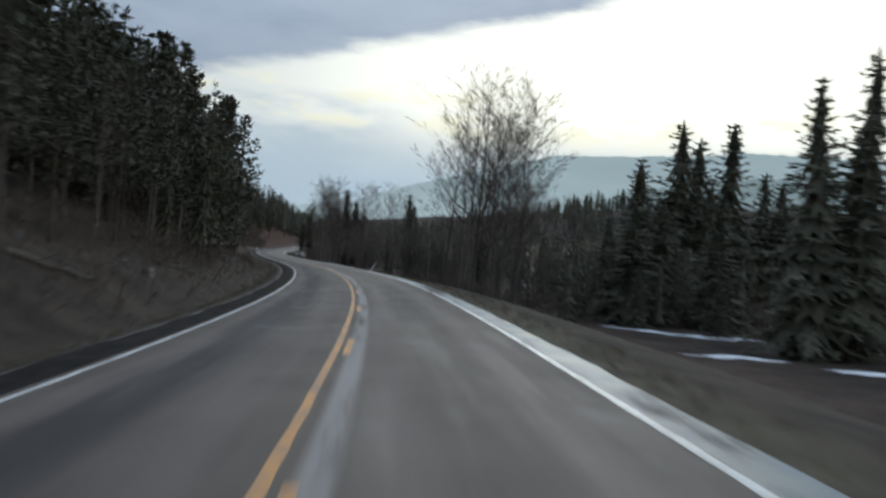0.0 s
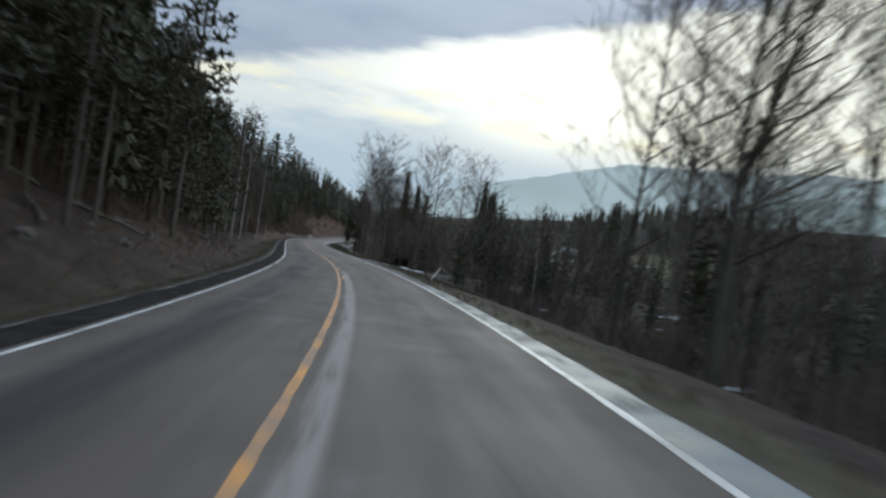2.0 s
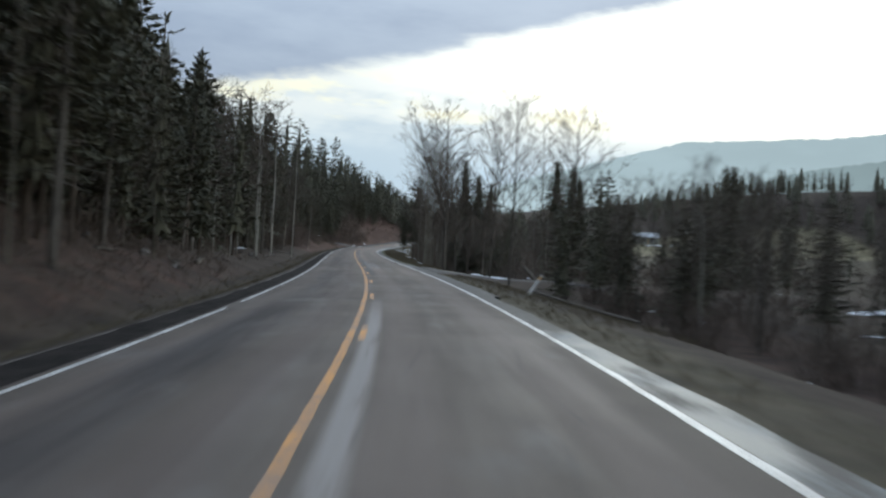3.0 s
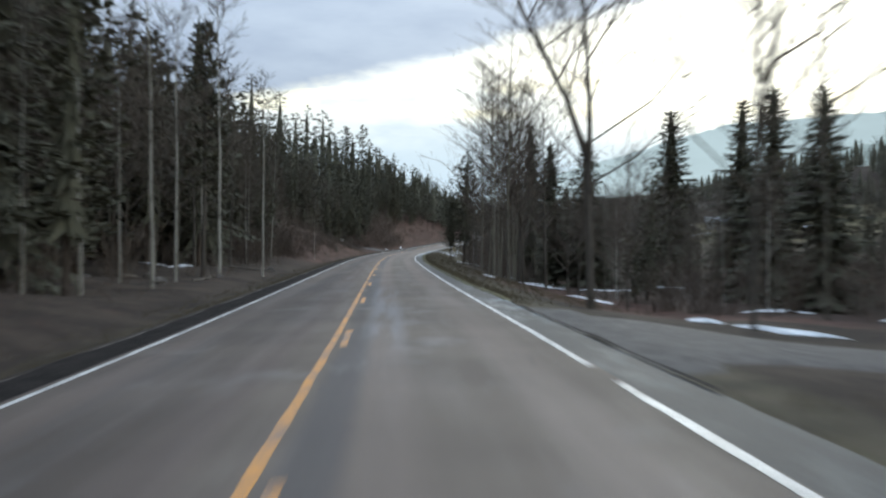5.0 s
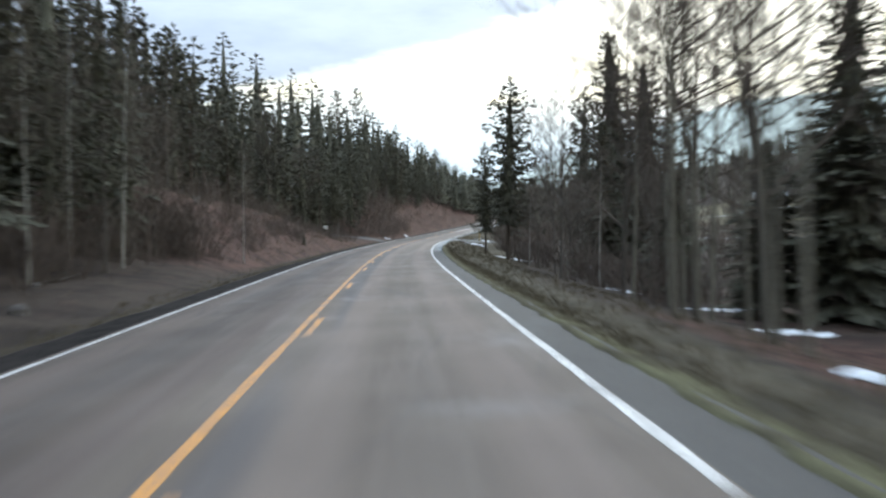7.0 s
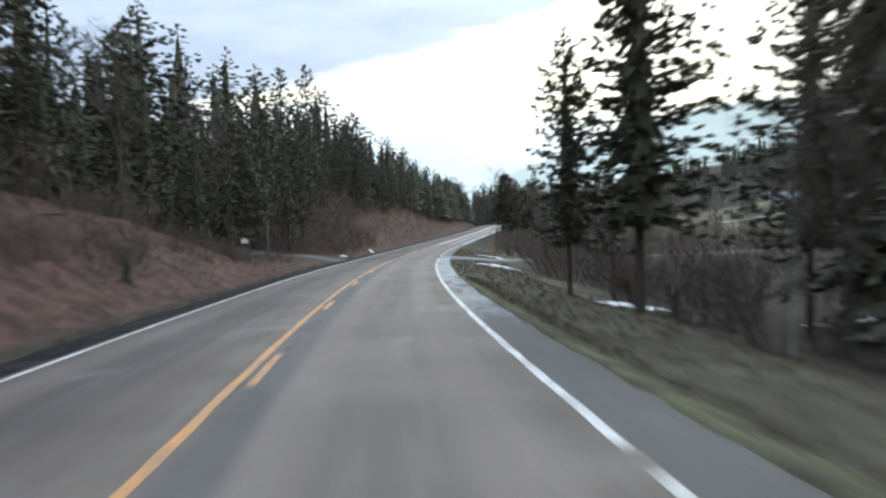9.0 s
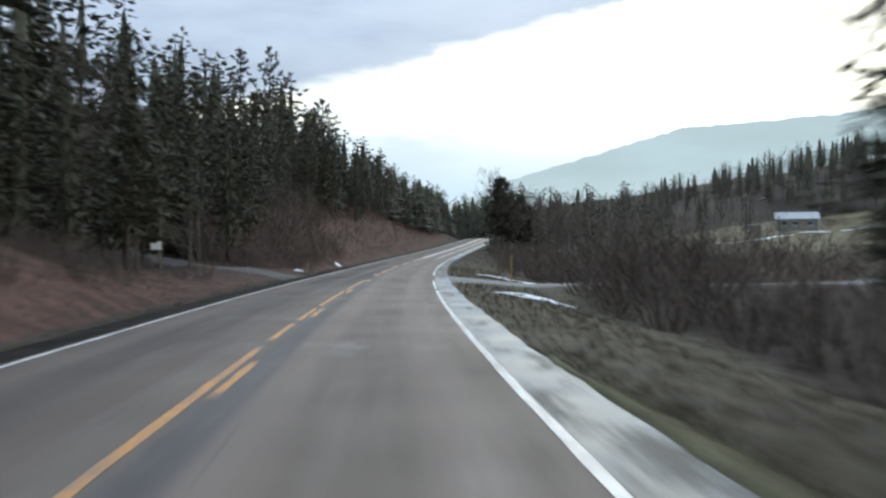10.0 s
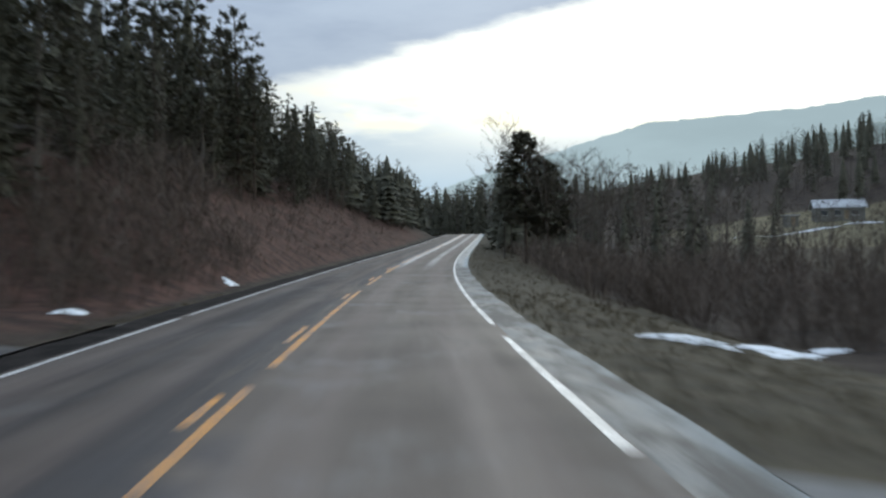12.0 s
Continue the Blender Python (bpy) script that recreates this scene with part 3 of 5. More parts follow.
def driveway(name, label, s0, u0, s1, u1, w0, w1, material, lift=0.015, curve=1.3, flare=11):
    """A side track from the road's edge: flares at the mouth."""
    sp = Soup()
    n_l, n_w = 40, 8
    for a in range(n_l + 1):
        q = a / n_l
        s, u = s0 + (s1 - s0) * q ** curve, u0 + (u1 - u0) * q
        w = w1 + (w0 - w1) * (1 - q) ** flare
        for b in range(n_w + 1):
            e = (b / n_w - 0.5) * w
            ps, pu = s + e, u
            x, y = plan(ps, pu)
            zz = float(ground_z(ps, pu)) + lift + 0.03
            near = max(0.0, 1 - abs(abs(pu) - 4.0) / 3.0)
            zz = max(zz, float(road_z(ps, pu)) - 0.007) if near > 0.6 else zz
            sp.v.append((float(x), float(y), zz - (0.22 if b in (0, n_w) else 0.0) + 0.008 * math.sin(b * 2.2 + a * 0.7)))
    for a in range(n_l):
        for b in range(n_w):
            i = a * (n_w + 1) + b
            sp.f.append((i, i + 1, i + n_w + 2, i + n_w + 1))
    return tagged(new(name, sp.mesh(name, material, True)), label, "driveway", kind="structure")


driveway("road_drive_1", "dark damp gravel driveway joining the road", 140.4, 4.03, 133.6, 16, 15.5, 3.4, gravel_mat, 0.015, 1.0, 3.5)
tagged(new("trim_seam", strip("trim_seam", 131.5, 147.5, [4.02, 4.045, 4.07], 0.03, surface("wet_grit_seam", ((0.022, 0.020, 0.019), (0.060, 0.054, 0.050)), 0.95, 0.05, bump=0.5, bump_scale=25), 0.5, ragged=0.035)),
       "dark gritty seam between shoulder and driveway", "pavement", kind="structure")
driveway("road_drive_2", "pale packed gravel driveway joining the road", 299.0, 4.03, 300, 60, 10.2, 3.4, pale_drive)
driveway("road_drive_3", "gravel driveway climbing from the road into the trees", 313, -3.95, 352, -60, 9, 3.6, gravel_mat)

# ---------------------------------------------------------------- trees and shrubs


def wobbly_trunk(sp, h, r0, r1, rng, lean=0.02, sides=7, n_seg=7):
    pts, x, y = [], 0.0, 0.0
    for k in range(n_seg + 1):
        pts.append(Vector((x, y, h * k / n_seg - (0.4 if k == 0 else 0.0))))
        x += rng.uniform(-lean, lean) * h / n_seg
        y += rng.uniform(-lean, lean) * h / n_seg
    sp.tube(pts, [r0 + (r1 - r0) * (k / n_seg) ** 0.8 for k in range(n_seg + 1)], sides)
    return pts


def on(pts, q):
    k = min(int(q * (len(pts) - 1)), len(pts) - 2)
    f = q * (len(pts) - 1) - k
    return pts[k].lerp(pts[k + 1], f)


def spruce(seed, h=12.0, reach=2.0, bare=0.08, dense=1.0, lush=1.0, full=1.0, level=0.0, fine=9.0):
    """A conical spruce: whorls of drooping boughs with many small sprays."""
    rng = random.Random(seed)
    wood, leaf = Soup(), Soup()
    pts = wobbly_trunk(wood, h, 0.016 * h, 0.012, rng, 0.015)
    z = bare * h
    while z < h * 0.985:
        t = (z - bare * h) / (h - bare * h)
        length0 = reach * ((1 - t) ** 0.75) * (0.55 + 0.45 * min(1.0, t * 5 + 0.5)) + 0.10
        n_b = max(4, int((6 + 3 * (1 - t)) * dense))
        turn = rng.uniform(0, 6.28)
        for k in range(n_b):
            if rng.random() < 0.10:
                continue
            a = turn + 6.283 * k / n_b + rng.uniform(-0.3, 0.3)
            length = length0 * rng.uniform(0.62, 1.12)
            droop = -0.32 + level + (0.75 - level) * t + rng.uniform(-0.12, 0.12)
            d = Vector((math.cos(a), math.sin(a), droop)).normalized()
            o = on(pts, min(0.999, z / h))
            if length > 1.7 and k % 2:
                wood.tube([o, o + d * length * 0.9], [0.014 * length, 0.004], 3, False)
            n_p = max(2, int(length / 0.36 * lush))
            for j in range(n_p):
                q = 0.22 + 0.78 * (j + rng.random() * 0.6) / n_p
                p = o + d * (length * q) + Vector((0, 0, -0.10 * length * q * q))
                reach_q = (1.05 - 0.6 * q) * length * 0.36 + 0.14
                spread = min(fine, reach_q)
                for side in (-1, 1):
                    yaw = a + side * rng.uniform(0.55, 1.15)
                    dd = Vector((math.cos(yaw), math.sin(yaw), droop - rng.uniform(0.05, 0.55))).normalized()
                    while reach_q > fine * 1.05:
                        reach_q -= fine * 0.55
                        leaf.blade(p + dd * (reach_q * 0.8), (dd + d * 0.8 + Vector((0, 0, rng.uniform(-0.5, 0.1)))).normalized(), fine * rng.uniform(0.9, 1.4), (0.060 + 0.085 * fine) * full, Vector((0, 0, 1)), 0.5)
                    leaf.blade(p, dd, spread * rng.uniform(0.9, 1.4), (0.060 + 0.085 * spread) / lush * full, Vector((0, 0, 1)), 0.5)
                if j == n_p - 1:
                    leaf.blade(p, d, 0.40, 0.09 * full, Vector((0, 0, 1)), 0.4)
        z += (0.30 + 0.16 * (1 - t)) * (h / 12.0) ** 0.5 / dense * rng.uniform(0.85, 1.15)
    for k in range(5):
        leaf.blade(Vector((0, 0, h * (0.93 + 0.012 * k))) + pts[-1].xyz * Vector((1, 1, 0)), Vector((0.1 * math.cos(k * 2.4), 0.1 * math.sin(k * 2.4), 1)).normalized(), 0.5, 0.045, Vector((1, 0, 0)))
    return wood, leaf


def skirts(sp, h, reach, rng, layers=10, points=9, base=0.06):
    """Jagged drooping whorls, close together: the dark inside of a conifer."""
    for k in range(layers):
        t = k / layers
        z = h * (base + (1 - base) * t)
        r = reach * (1 - t) ** 0.8 * rng.uniform(0.85, 1.1)
        top = len(sp.v)
        sp.v.append(Vector((0, 0, min(h, z + h * (1 - base) * 1.9 / layers))))
        a0 = rng.uniform(0, 6.28)
        for j in range(2 * points):
            a, q = a0 + math.pi * j / points, (rng.uniform(0.8, 1.2) if j % 2 else rng.uniform(0.4, 0.65))
            sp.v.append(Vector((r * q * math.cos(a), r * q * math.sin(a), z + h * (0.4 if j % 2 == 0 else -0.1) / layers)))
        for j in range(2 * points):
            sp.f.append((top, top + 1 + j, top + 1 + (j + 1) % (2 * points)))


def far_spruce(seed, h, reach, layers, points):
    """A distant spruce: a trunk and jagged whorls."""
    rng = random.Random(seed)
    wood, leaf = Soup(), Soup()
    wobbly_trunk(wood, h, 0.012 * h, 0.02, rng, 0.01, 5, 3)
    skirts(leaf, h, reach * 0.95, rng, layers, points)
    return wood, leaf


def fir(seed, h=14.0, reach=2.8, bare=0.1, boughs=74, pads=2.2, blades=6, size=0.5, core=0.42, limbs=True):
    """An uneven fir: boughs of all lengths with upturned ends, needle pads with gaps, a dark inside."""
    rng = random.Random(seed)
    wood, leaf = Soup(), Soup()
    pts = wobbly_trunk(wood, h, 0.0125 * h, 0.02, rng, 0.02, 7 if limbs else 5, 7 if limbs else 3)
    ph, up = rng.uniform(0, 6.28), Vector((0, 0, 1))
    for k in range(boughs):
        t = (k + rng.random()) / boughs
        a = k * 2.4 + rng.uniform(-0.5, 0.5)
        env = (1 - t) ** 0.62 * (0.62 + 0.38 * min(1.0, 3.2 * t + 0.25))
        length = reach * env * rng.uniform(0.5, 1.18) * (1 + 0.22 * math.sin(2 * a + 9 * t + ph)) + 0.16
        d = Vector((math.cos(a), math.sin(a), -0.22 + 0.62 * t + rng.uniform(-0.14, 0.14))).normalized()
        o = on(pts, min(0.995, bare + (1 - bare) * t * 0.97))
        mid = o + d * length * 0.55
        tip = mid + (d + up * 0.28).normalized() * length * 0.5
        if limbs and length > 0.8:
            wood.tube([o, mid, tip], [0.016 + 0.012 * length, 0.016, 0.005], 3, False)
        for j in range(max(1, int(length * pads + 0.4))):
            q = 0.28 + 0.72 * (j + rng.random()) / max(1, int(length * pads + 0.4))
            c = o.lerp(mid, q / 0.55) if q < 0.55 else mid.lerp(tip, (q - 0.55) / 0.45)
            c = c + Vector((rng.uniform(-1, 1), rng.uniform(-1, 1), rng.uniform(-0.4, 0.3))) * (0.17 * length * q + 0.05)
            for m in range(blades):
                yaw = a + rng.uniform(-1.5, 1.5)
                dd = Vector((math.cos(yaw), math.sin(yaw), rng.uniform(-0.35, 0.45))).normalized()
                leaf.blade(c, dd, size * rng.uniform(0.7, 1.3), size * rng.uniform(0.20, 0.31), Vector((rng.uniform(-1, 1), rng.uniform(-1, 1), 0.9)), 0.4)
    for m in range(7):
        b = m * 2.4
        leaf.blade(pts[-1] - up * (0.05 * m), Vector((0.7 * math.cos(b), 0.7 * math.sin(b), 1)).normalized(), 0.5, 0.07, Vector((0.5, 0.2, 1)))
    if core:
        skirts(leaf, h * 0.93, reach * core, rng, 12 if limbs else 8, 7, max(0.05, bare))
    return wood, leaf


def pine(seed, h=14.0, reach=2.6, bare=0.35, boughs=34, tuft=1.0, low_dead=6):
    """An open pine: bare lower trunk, uneven limbs and rounded needle tufts with gaps."""
    rng = random.Random(seed)
    wood, leaf = Soup(), Soup()
    pts = wobbly_trunk(wood, h, 0.0115 * h, 0.03, rng, 0.03)
    for k in range(low_dead):
        z, a = rng.uniform(0.15, bare) * h, rng.uniform(0, 6.28)
        o = on(pts, z / h)
        d = Vector((math.cos(a), math.sin(a), rng.uniform(-0.3, 0.1)))
        wood.tube([o, o + d * rng.uniform(0.4, 1.3)], [0.025, 0.006], 3, False)
    for k in range(boughs):
        t = (k + rng.random()) / boughs
        z = h * (bare + (1 - bare) * t * 0.98)
        a = k * 2.4 + rng.uniform(-0.5, 0.5)
        length = reach * (1.02 - t) ** 0.55 * rng.uniform(0.55, 1.15) * (0.72 + 0.28 * min(1.0, 4 * t))
        rise = -0.10 + 0.55 * t + rng.uniform(-0.15, 0.2)
        d = Vector((math.cos(a), math.sin(a), rise)).normalized()
        o = on(pts, z / h)
        tip = o + d * length + Vector((0, 0, 0.12 * length))
        mid = o + d * length * 0.55
        wood.tube([o, mid, tip], [0.02 + 0.012 * length, 0.018, 0.006], 3, False)
        n_t = max(2, int(length / 0.34))
        for j in range(n_t):
            q = 0.35 + 0.65 * (j + rng.random()) / n_t
            c = o.lerp(tip, q) + Vector((rng.uniform(-1, 1), rng.uniform(-1, 1), rng.uniform(-0.35, 0.45))) * (0.16 * length + 0.12)
            for m in range(int(9 * tuft)):
                b, e = rng.uniform(0, 6.28), rng.uniform(-0.35, 1.0)
                dd = Vector((math.cos(b) * (1 - abs(e) * 0.4), math.sin(b) * (1 - abs(e) * 0.4), e)).normalized()
                leaf.blade(c - dd * 0.06, dd, rng.uniform(0.32, 0.62), rng.uniform(0.07, 0.13) / tuft, Vector((0, 0, 1)), 0.6)
    for m in range(14):
        b = rng.uniform(0, 6.28)
        leaf.blade(pts[-1] + Vector((0, 0, -0.3)), Vector((0.6 * math.cos(b), 0.6 * math.sin(b), rng.uniform(0.2, 1.2))).normalized(), 0.55, 0.08, Vector((0, 0, 1)))
    return wood, leaf


def bare_tree(seed, h=13.0, spread=0.5, limbs=15, twigs=6, fork=0.0, bare=0.3, twig=0.012, girth=0.0085, split=6, rise=(0.65, 1.5)):
    """A leafless broadleaf: trunk, rising limbs, branches and fine twigs."""
    rng = random.Random(seed)
    wood, limb, fine = Soup(), Soup(), Soup()
    pts = wobbly_trunk(wood, h * 0.94, girth * h, 0.015, rng, 0.035)
    stems = [(pts, h)]
    if fork:
        o = on(pts, 0.33)
        d = Vector((rng.uniform(-1, 1), rng.uniform(-1, 1), 0)).normalized()
        alt = [o, o + d * 0.5 + Vector((0, 0, 0.14 * h)), o + d * 1.0 * fork + Vector((0, 0, 0.35 * h)), o + d * 1.3 * fork + Vector((0, 0, 0.58 * h))]
        wood.tube(alt, [0.007 * h, 0.0055 * h, 0.0035 * h, 0.015], 5)
        stems.append((alt, h * 0.6))
    up = Vector((0, 0, 1))
    for stem, hh in stems:
        for k in range(limbs if stem is pts else limbs // 2):
            q = bare + (0.97 - bare) * (k + rng.random()) / (limbs if stem is pts else limbs // 2)
            o, a = on(stem, min(0.98, q)), k * 2.4 + rng.uniform(-0.6, 0.6)
            length = spread * h * (0.44 * (1.05 - q) + 0.13) * rng.uniform(0.7, 1.2)
            d = Vector((math.cos(a), math.sin(a), rng.uniform(*rise))).normalized()
            bend = (d + up * 0.45).normalized()
            tip = o + d * length * 0.5 + bend * length * 0.6
            limb.tube([o, o + d * length * 0.5, tip], [0.008 + 0.008 * length, 0.007 + 0.0045 * length, 0.005], 4, False)
            for j in range(split):
                r = 0.25 + 0.75 * (j + rng.random()) / split
                p = o.lerp(o + d * length * 0.5, r * 2) if r < 0.5 else (o + d * length * 0.5).lerp(tip, r * 2 - 1)
                b = rng.uniform(0, 6.28)
                e = (bend + Vector((math.cos(b), math.sin(b), rng.uniform(-0.2, 0.5))) * 0.85).normalized()
                bl = length * rng.uniform(0.22, 0.5) + 0.2
                limb.tube([p, p + e * bl], [0.010, 0.004], 3, False)
                for m in range(twigs):
                    g = rng.uniform(0, 6.28)
                    f = (e + Vector((math.cos(g), math.sin(g), rng.uniform(-0.2, 0.6))) * 0.7).normalized()
                    fine.blade(p + e * bl * rng.uniform(0.3, 1.0), f, rng.uniform(0.35, 0.95), twig, Vector((math.sin(g), math.cos(g), 0.1)), 0.0)
    return wood, limb, fine


def shrub(seed, h=2.6, wide=1.5, stems=34, twigs=7, twig=0.011):
    """A leafless willow clump: many thin stems fanning from the ground."""
    rng = random.Random(seed)
    sp = Soup()
    for k in range(stems):
        a, out = rng.uniform(0, 6.28), rng.random() ** 0.7
        base = Vector((math.cos(a), math.sin(a), 0)) * wide * 0.35 * out + Vector((0, 0, -0.15))
        top = Vector((math.cos(a), math.sin(a), 0)) * wide * (0.3 + 0.75 * out) + Vector((rng.uniform(-.2, .2), rng.uniform(-.2, .2), h * rng.uniform(0.6, 1.05) * (1 - 0.3 * out)))
        mid = base.lerp(top, 0.5) + Vector((rng.uniform(-.15, .15), rng.uniform(-.15, .15), 0.15))
        sp.tube([base, mid, top], [0.018, 0.012, 0.004], 3, False)
        for m in range(twigs):
            q = rng.uniform(0.3, 1.0)
            p = base.lerp(mid, q * 2) if q < 0.5 else mid.lerp(top, q * 2 - 1)
            g = rng.uniform(0, 6.28)
            d = ((top - base).normalized() + Vector((math.cos(g), math.sin(g), rng.uniform(0, 0.6))) * 0.7).normalized()
            sp.blade(p, d, rng.uniform(0.3, 0.8), twig, Vector((math.sin(g), math.cos(g), 0.1)), 0.0)
    return sp


KINDS = {}


def kind(key, name, label, category, group, height, parts):
    """Registers a tree: its parts as (name, soup, material)."""
    ob = new(name)
    ob.empty_display_size = 0.3
    tagged(ob, label, category, group)
    for pname, sp, mat in parts:
        part(pname, sp.mesh(pname, mat), mat, ob)
    KINDS[key] = [ob, height, False]


def single(key, name, label, category, group, height, sp, mat):
    KINDS[key] = [tagged(new(name, sp.mesh(name, mat)), label, category, group), height, False]


def plant(key, s, u, height, rng, wide=1.0, lean=0.035):
    """Stands one tree of that kind at s, u with the given height."""
    proto, h0, used = KINDS[key]
    k = height / h0
    m = Matrix.LocRotScale(place(s, u), Euler((rng.uniform(-lean, lean), rng.uniform(-lean, lean), rng.uniform(0, 6.28))), (k * wide, k * wide, k))
    if used:
        return copy_thing(proto, m @ Matrix.Diagonal([1 / v for v in proto.scale] + [1]))
    KINDS[key][2] = True
    proto.matrix_basis = m
    return proto


def conifer_parts(made, bark, leaf_mat, inner=None):
    if inner:
        skirts(made[1], inner[0], inner[1], random.Random(int(inner[1] * 100)), 13, 8)
    return [("trunk", made[0], bark), ("crown", made[1], leaf_mat)]


def bare_parts(made, bark):
    """Limbs and twigs together make the crown."""
    limb, fine = made[1], made[2]
    shift = len(limb.v)
    limb.v += fine.v
    limb.f += [tuple(i + shift for i in f) for f in fine.f]
    return [("trunk", made[0], bark), ("crown", limb, twig_mat)]


WOODS = "trees of the roadside forest"
for k in range(3):
    kind(f"spruce{k}", "spruce_tree", "dark green conical spruce on the roadside forest floor", "tree", WOODS, 12.0,
         conifer_parts(spruce(20 + k, 12.0, (3.1, 2.7, 3.4)[k], (0.04, 0.06, 0.02)[k], 0.85, 0.85, 1.35, 0.0, 0.48), conifer_bark, needles, (12.0, (3.1, 2.7, 3.4)[k] * 0.58)))
for k in range(2):
    kind(f"fine_spruce{k}", "spruce_tree", "dense dark green spruce rising over the roadside thicket", "tree", WOODS, 12.0,
         conifer_parts(spruce(25 + k, 12.0, (2.9, 2.6)[k], 0.02, 1.1, 1.6, 1.6, 0.1, 0.36), conifer_bark, needles, (12.0, (2.9, 2.6)[k] * 0.60)))
for k in range(3):
    kind(f"fir{k}", "fir_tree", "dark green fir with uneven layered boughs on the forest floor", "tree", WOODS, 14.0,
         conifer_parts(fir(110 + k, 14.0, (2.7, 2.3, 3.2)[k], (0.09, 0.17, 0.04)[k], (70, 64, 78)[k]), conifer_bark, needles))
for k in range(3):
    kind(f"pine{k}", "pine_tree", "tall open pine with tufted dark green boughs", "tree", WOODS, 14.0,
         conifer_parts(pine(40 + k, 14.0, (3.3, 2.8, 3.6)[k], (0.26, 0.32, 0.14)[k], 40, 0.8), conifer_bark, pine_needles))
kind("full_pine", "pine_tree", "broad pine with dense layered boughs beside the road", "tree", WOODS, 14.0,
     conifer_parts(fir(47, 14.0, 3.4, 0.20, 160, 3.2, 12, 0.27, 0.34), conifer_bark, pine_needles))
kind("round_pine", "pine_tree", "dense rounded pine with a short bare trunk on the verge", "tree", WOODS, 10.0,
     conifer_parts(pine(49, 10.0, 2.5, 0.30, 110, 1.0, 3), conifer_bark, pine_needles))
for k in range(2):
    kind(f"pole_pine{k}", "lodgepole_pine", "slender pine with a long bare grey trunk", "tree", WOODS, 13.0,
         conifer_parts(pine(60 + k, 13.0, 2.2, 0.34, 46, 0.8, 22), grey_bark, pine_needles))
for k in range(3):
    kind(f"bare{k}", "bare_tree", "leafless broadleaf tree with fine grey-brown twigs", "tree", WOODS, 13.0,
         bare_parts(bare_tree(70 + k, 13.0, (0.72, 0.6, 0.8)[k], 22, 7, (0.0, 1.6, 1.2)[k], (0.24, 0.28, 0.18)[k], 0.011, rise=(0.45, 1.15)), bare_bark))
for k in range(2):
    kind(f"aspen{k}", "aspen_tree", "leafless aspen with a pale slender trunk", "tree", WOODS, 13.0,
         bare_parts(bare_tree(80 + k, 13.0, 0.36, 18, 5, 0.0, 0.40, 0.013, 0.0062), aspen_bark))
for k in range(2):
    kind(f"thin{k}", "bare_tree", "slender leafless tree with many thin side branches", "tree", WOODS, 13.0,
         bare_parts(bare_tree(85 + k, 13.0, 0.46, 26, 4, 0.0, 0.26, 0.008, 0.0052, 4, (0.25, 0.95)), olive_bark))
for k in range(3):
    single(f"shrub{k}", "willow_shrub", "leafless brown willow clump in the damp valley", "shrub", "willow thicket", 2.6, shrub(90 + k, 2.6, (1.5, 1.2, 1.8)[k], 26, 7), willow_mat)


class Far:
    """Distant woods and thickets of one sort, joined into one mesh."""

    def __init__(self, made, mats, height):
        v, tri, mat = [], [], []
        for k, sp in enumerate(made):
            off = len(v)
            v += [tuple(p) for p in sp.v]
            for f in sp.f:
                for j in range(1, len(f) - 1):
                    tri.append((f[0] + off, f[j] + off, f[j + 1] + off))
                    mat.append(k)
        self.v, self.tri, self.mat, self.h, self.mats = np.array(v), np.array(tri), np.array(mat), height, mats


def far_stuff(name, label, category, sorts, where):
    """One object of kind stuff: where holds (sort, s, u, height, width factor, turn)."""
    vs, ts, ms, n0 = [], [], [], 0
    for i, s, u, h, w, turn in where:
        f = sorts[i]
        k, c, sn = h / f.h, math.cos(turn), math.sin(turn)
        p = f.v * (k * w, k * w, k)
        p = np.stack([p[:, 0] * c - p[:, 1] * sn, p[:, 0] * sn + p[:, 1] * c, p[:, 2]], -1) + np.array(place(s, u))
        vs.append(p), ts.append(f.tri + n0), ms.append(f.mat)
        n0 += len(p)
    v, t, m = np.concatenate(vs), np.concatenate(ts), np.concatenate(ms)
    me = bpy.data.meshes.new(name)
    me.vertices.add(len(v)), me.loops.add(3 * len(t)), me.polygons.add(len(t))
    me.vertices.foreach_set("co", v.ravel().astype(np.float32))
    me.loops.foreach_set("vertex_index", t.ravel().astype(np.int32))
    me.polygons.foreach_set("loop_start", np.arange(0, 3 * len(t), 3, dtype=np.int32))
    for mat in sorts[0].mats:
        me.materials.append(mat)
    me.polygons.foreach_set("material_index", m.astype(np.int32))
    me.update(calc_edges=True)
    return tagged(new(name, me), label, category, kind="stuff")


far_sorts = [Far(fir(30 + k, 12.0, (2.7, 2.2, 3.1)[k], 0.04, 42, 1.5, 4, 0.60, 0.46, False), [conifer_bark, needles], 12.0) for k in range(3)]
far_sorts += [Far(fir(50 + k, 14.0, (3.0, 2.6)[k], 0.22, 36, 1.7, 6, 0.58, 0.28, False), [conifer_bark, needles], 14.0) for k in range(2)]
far_sorts += [Far(far_spruce(35 + k, 12.0, (2.5, 2.9)[k], 13, 8), [conifer_bark, needles], 12.0) for k in range(2)]


def far_bare(seed):
    wood, limb, fine = bare_tree(seed, 12.0, 0.68, 8, 3, 1.0, 0.12, 0.034, 0.0085, 3)
    shift = len(limb.v)
    limb.v += fine.v
    limb.f += [tuple(i + shift for i in f) for f in fine.f]
    return Far([wood, limb], [grey_bark, twig_mat], 12.0)


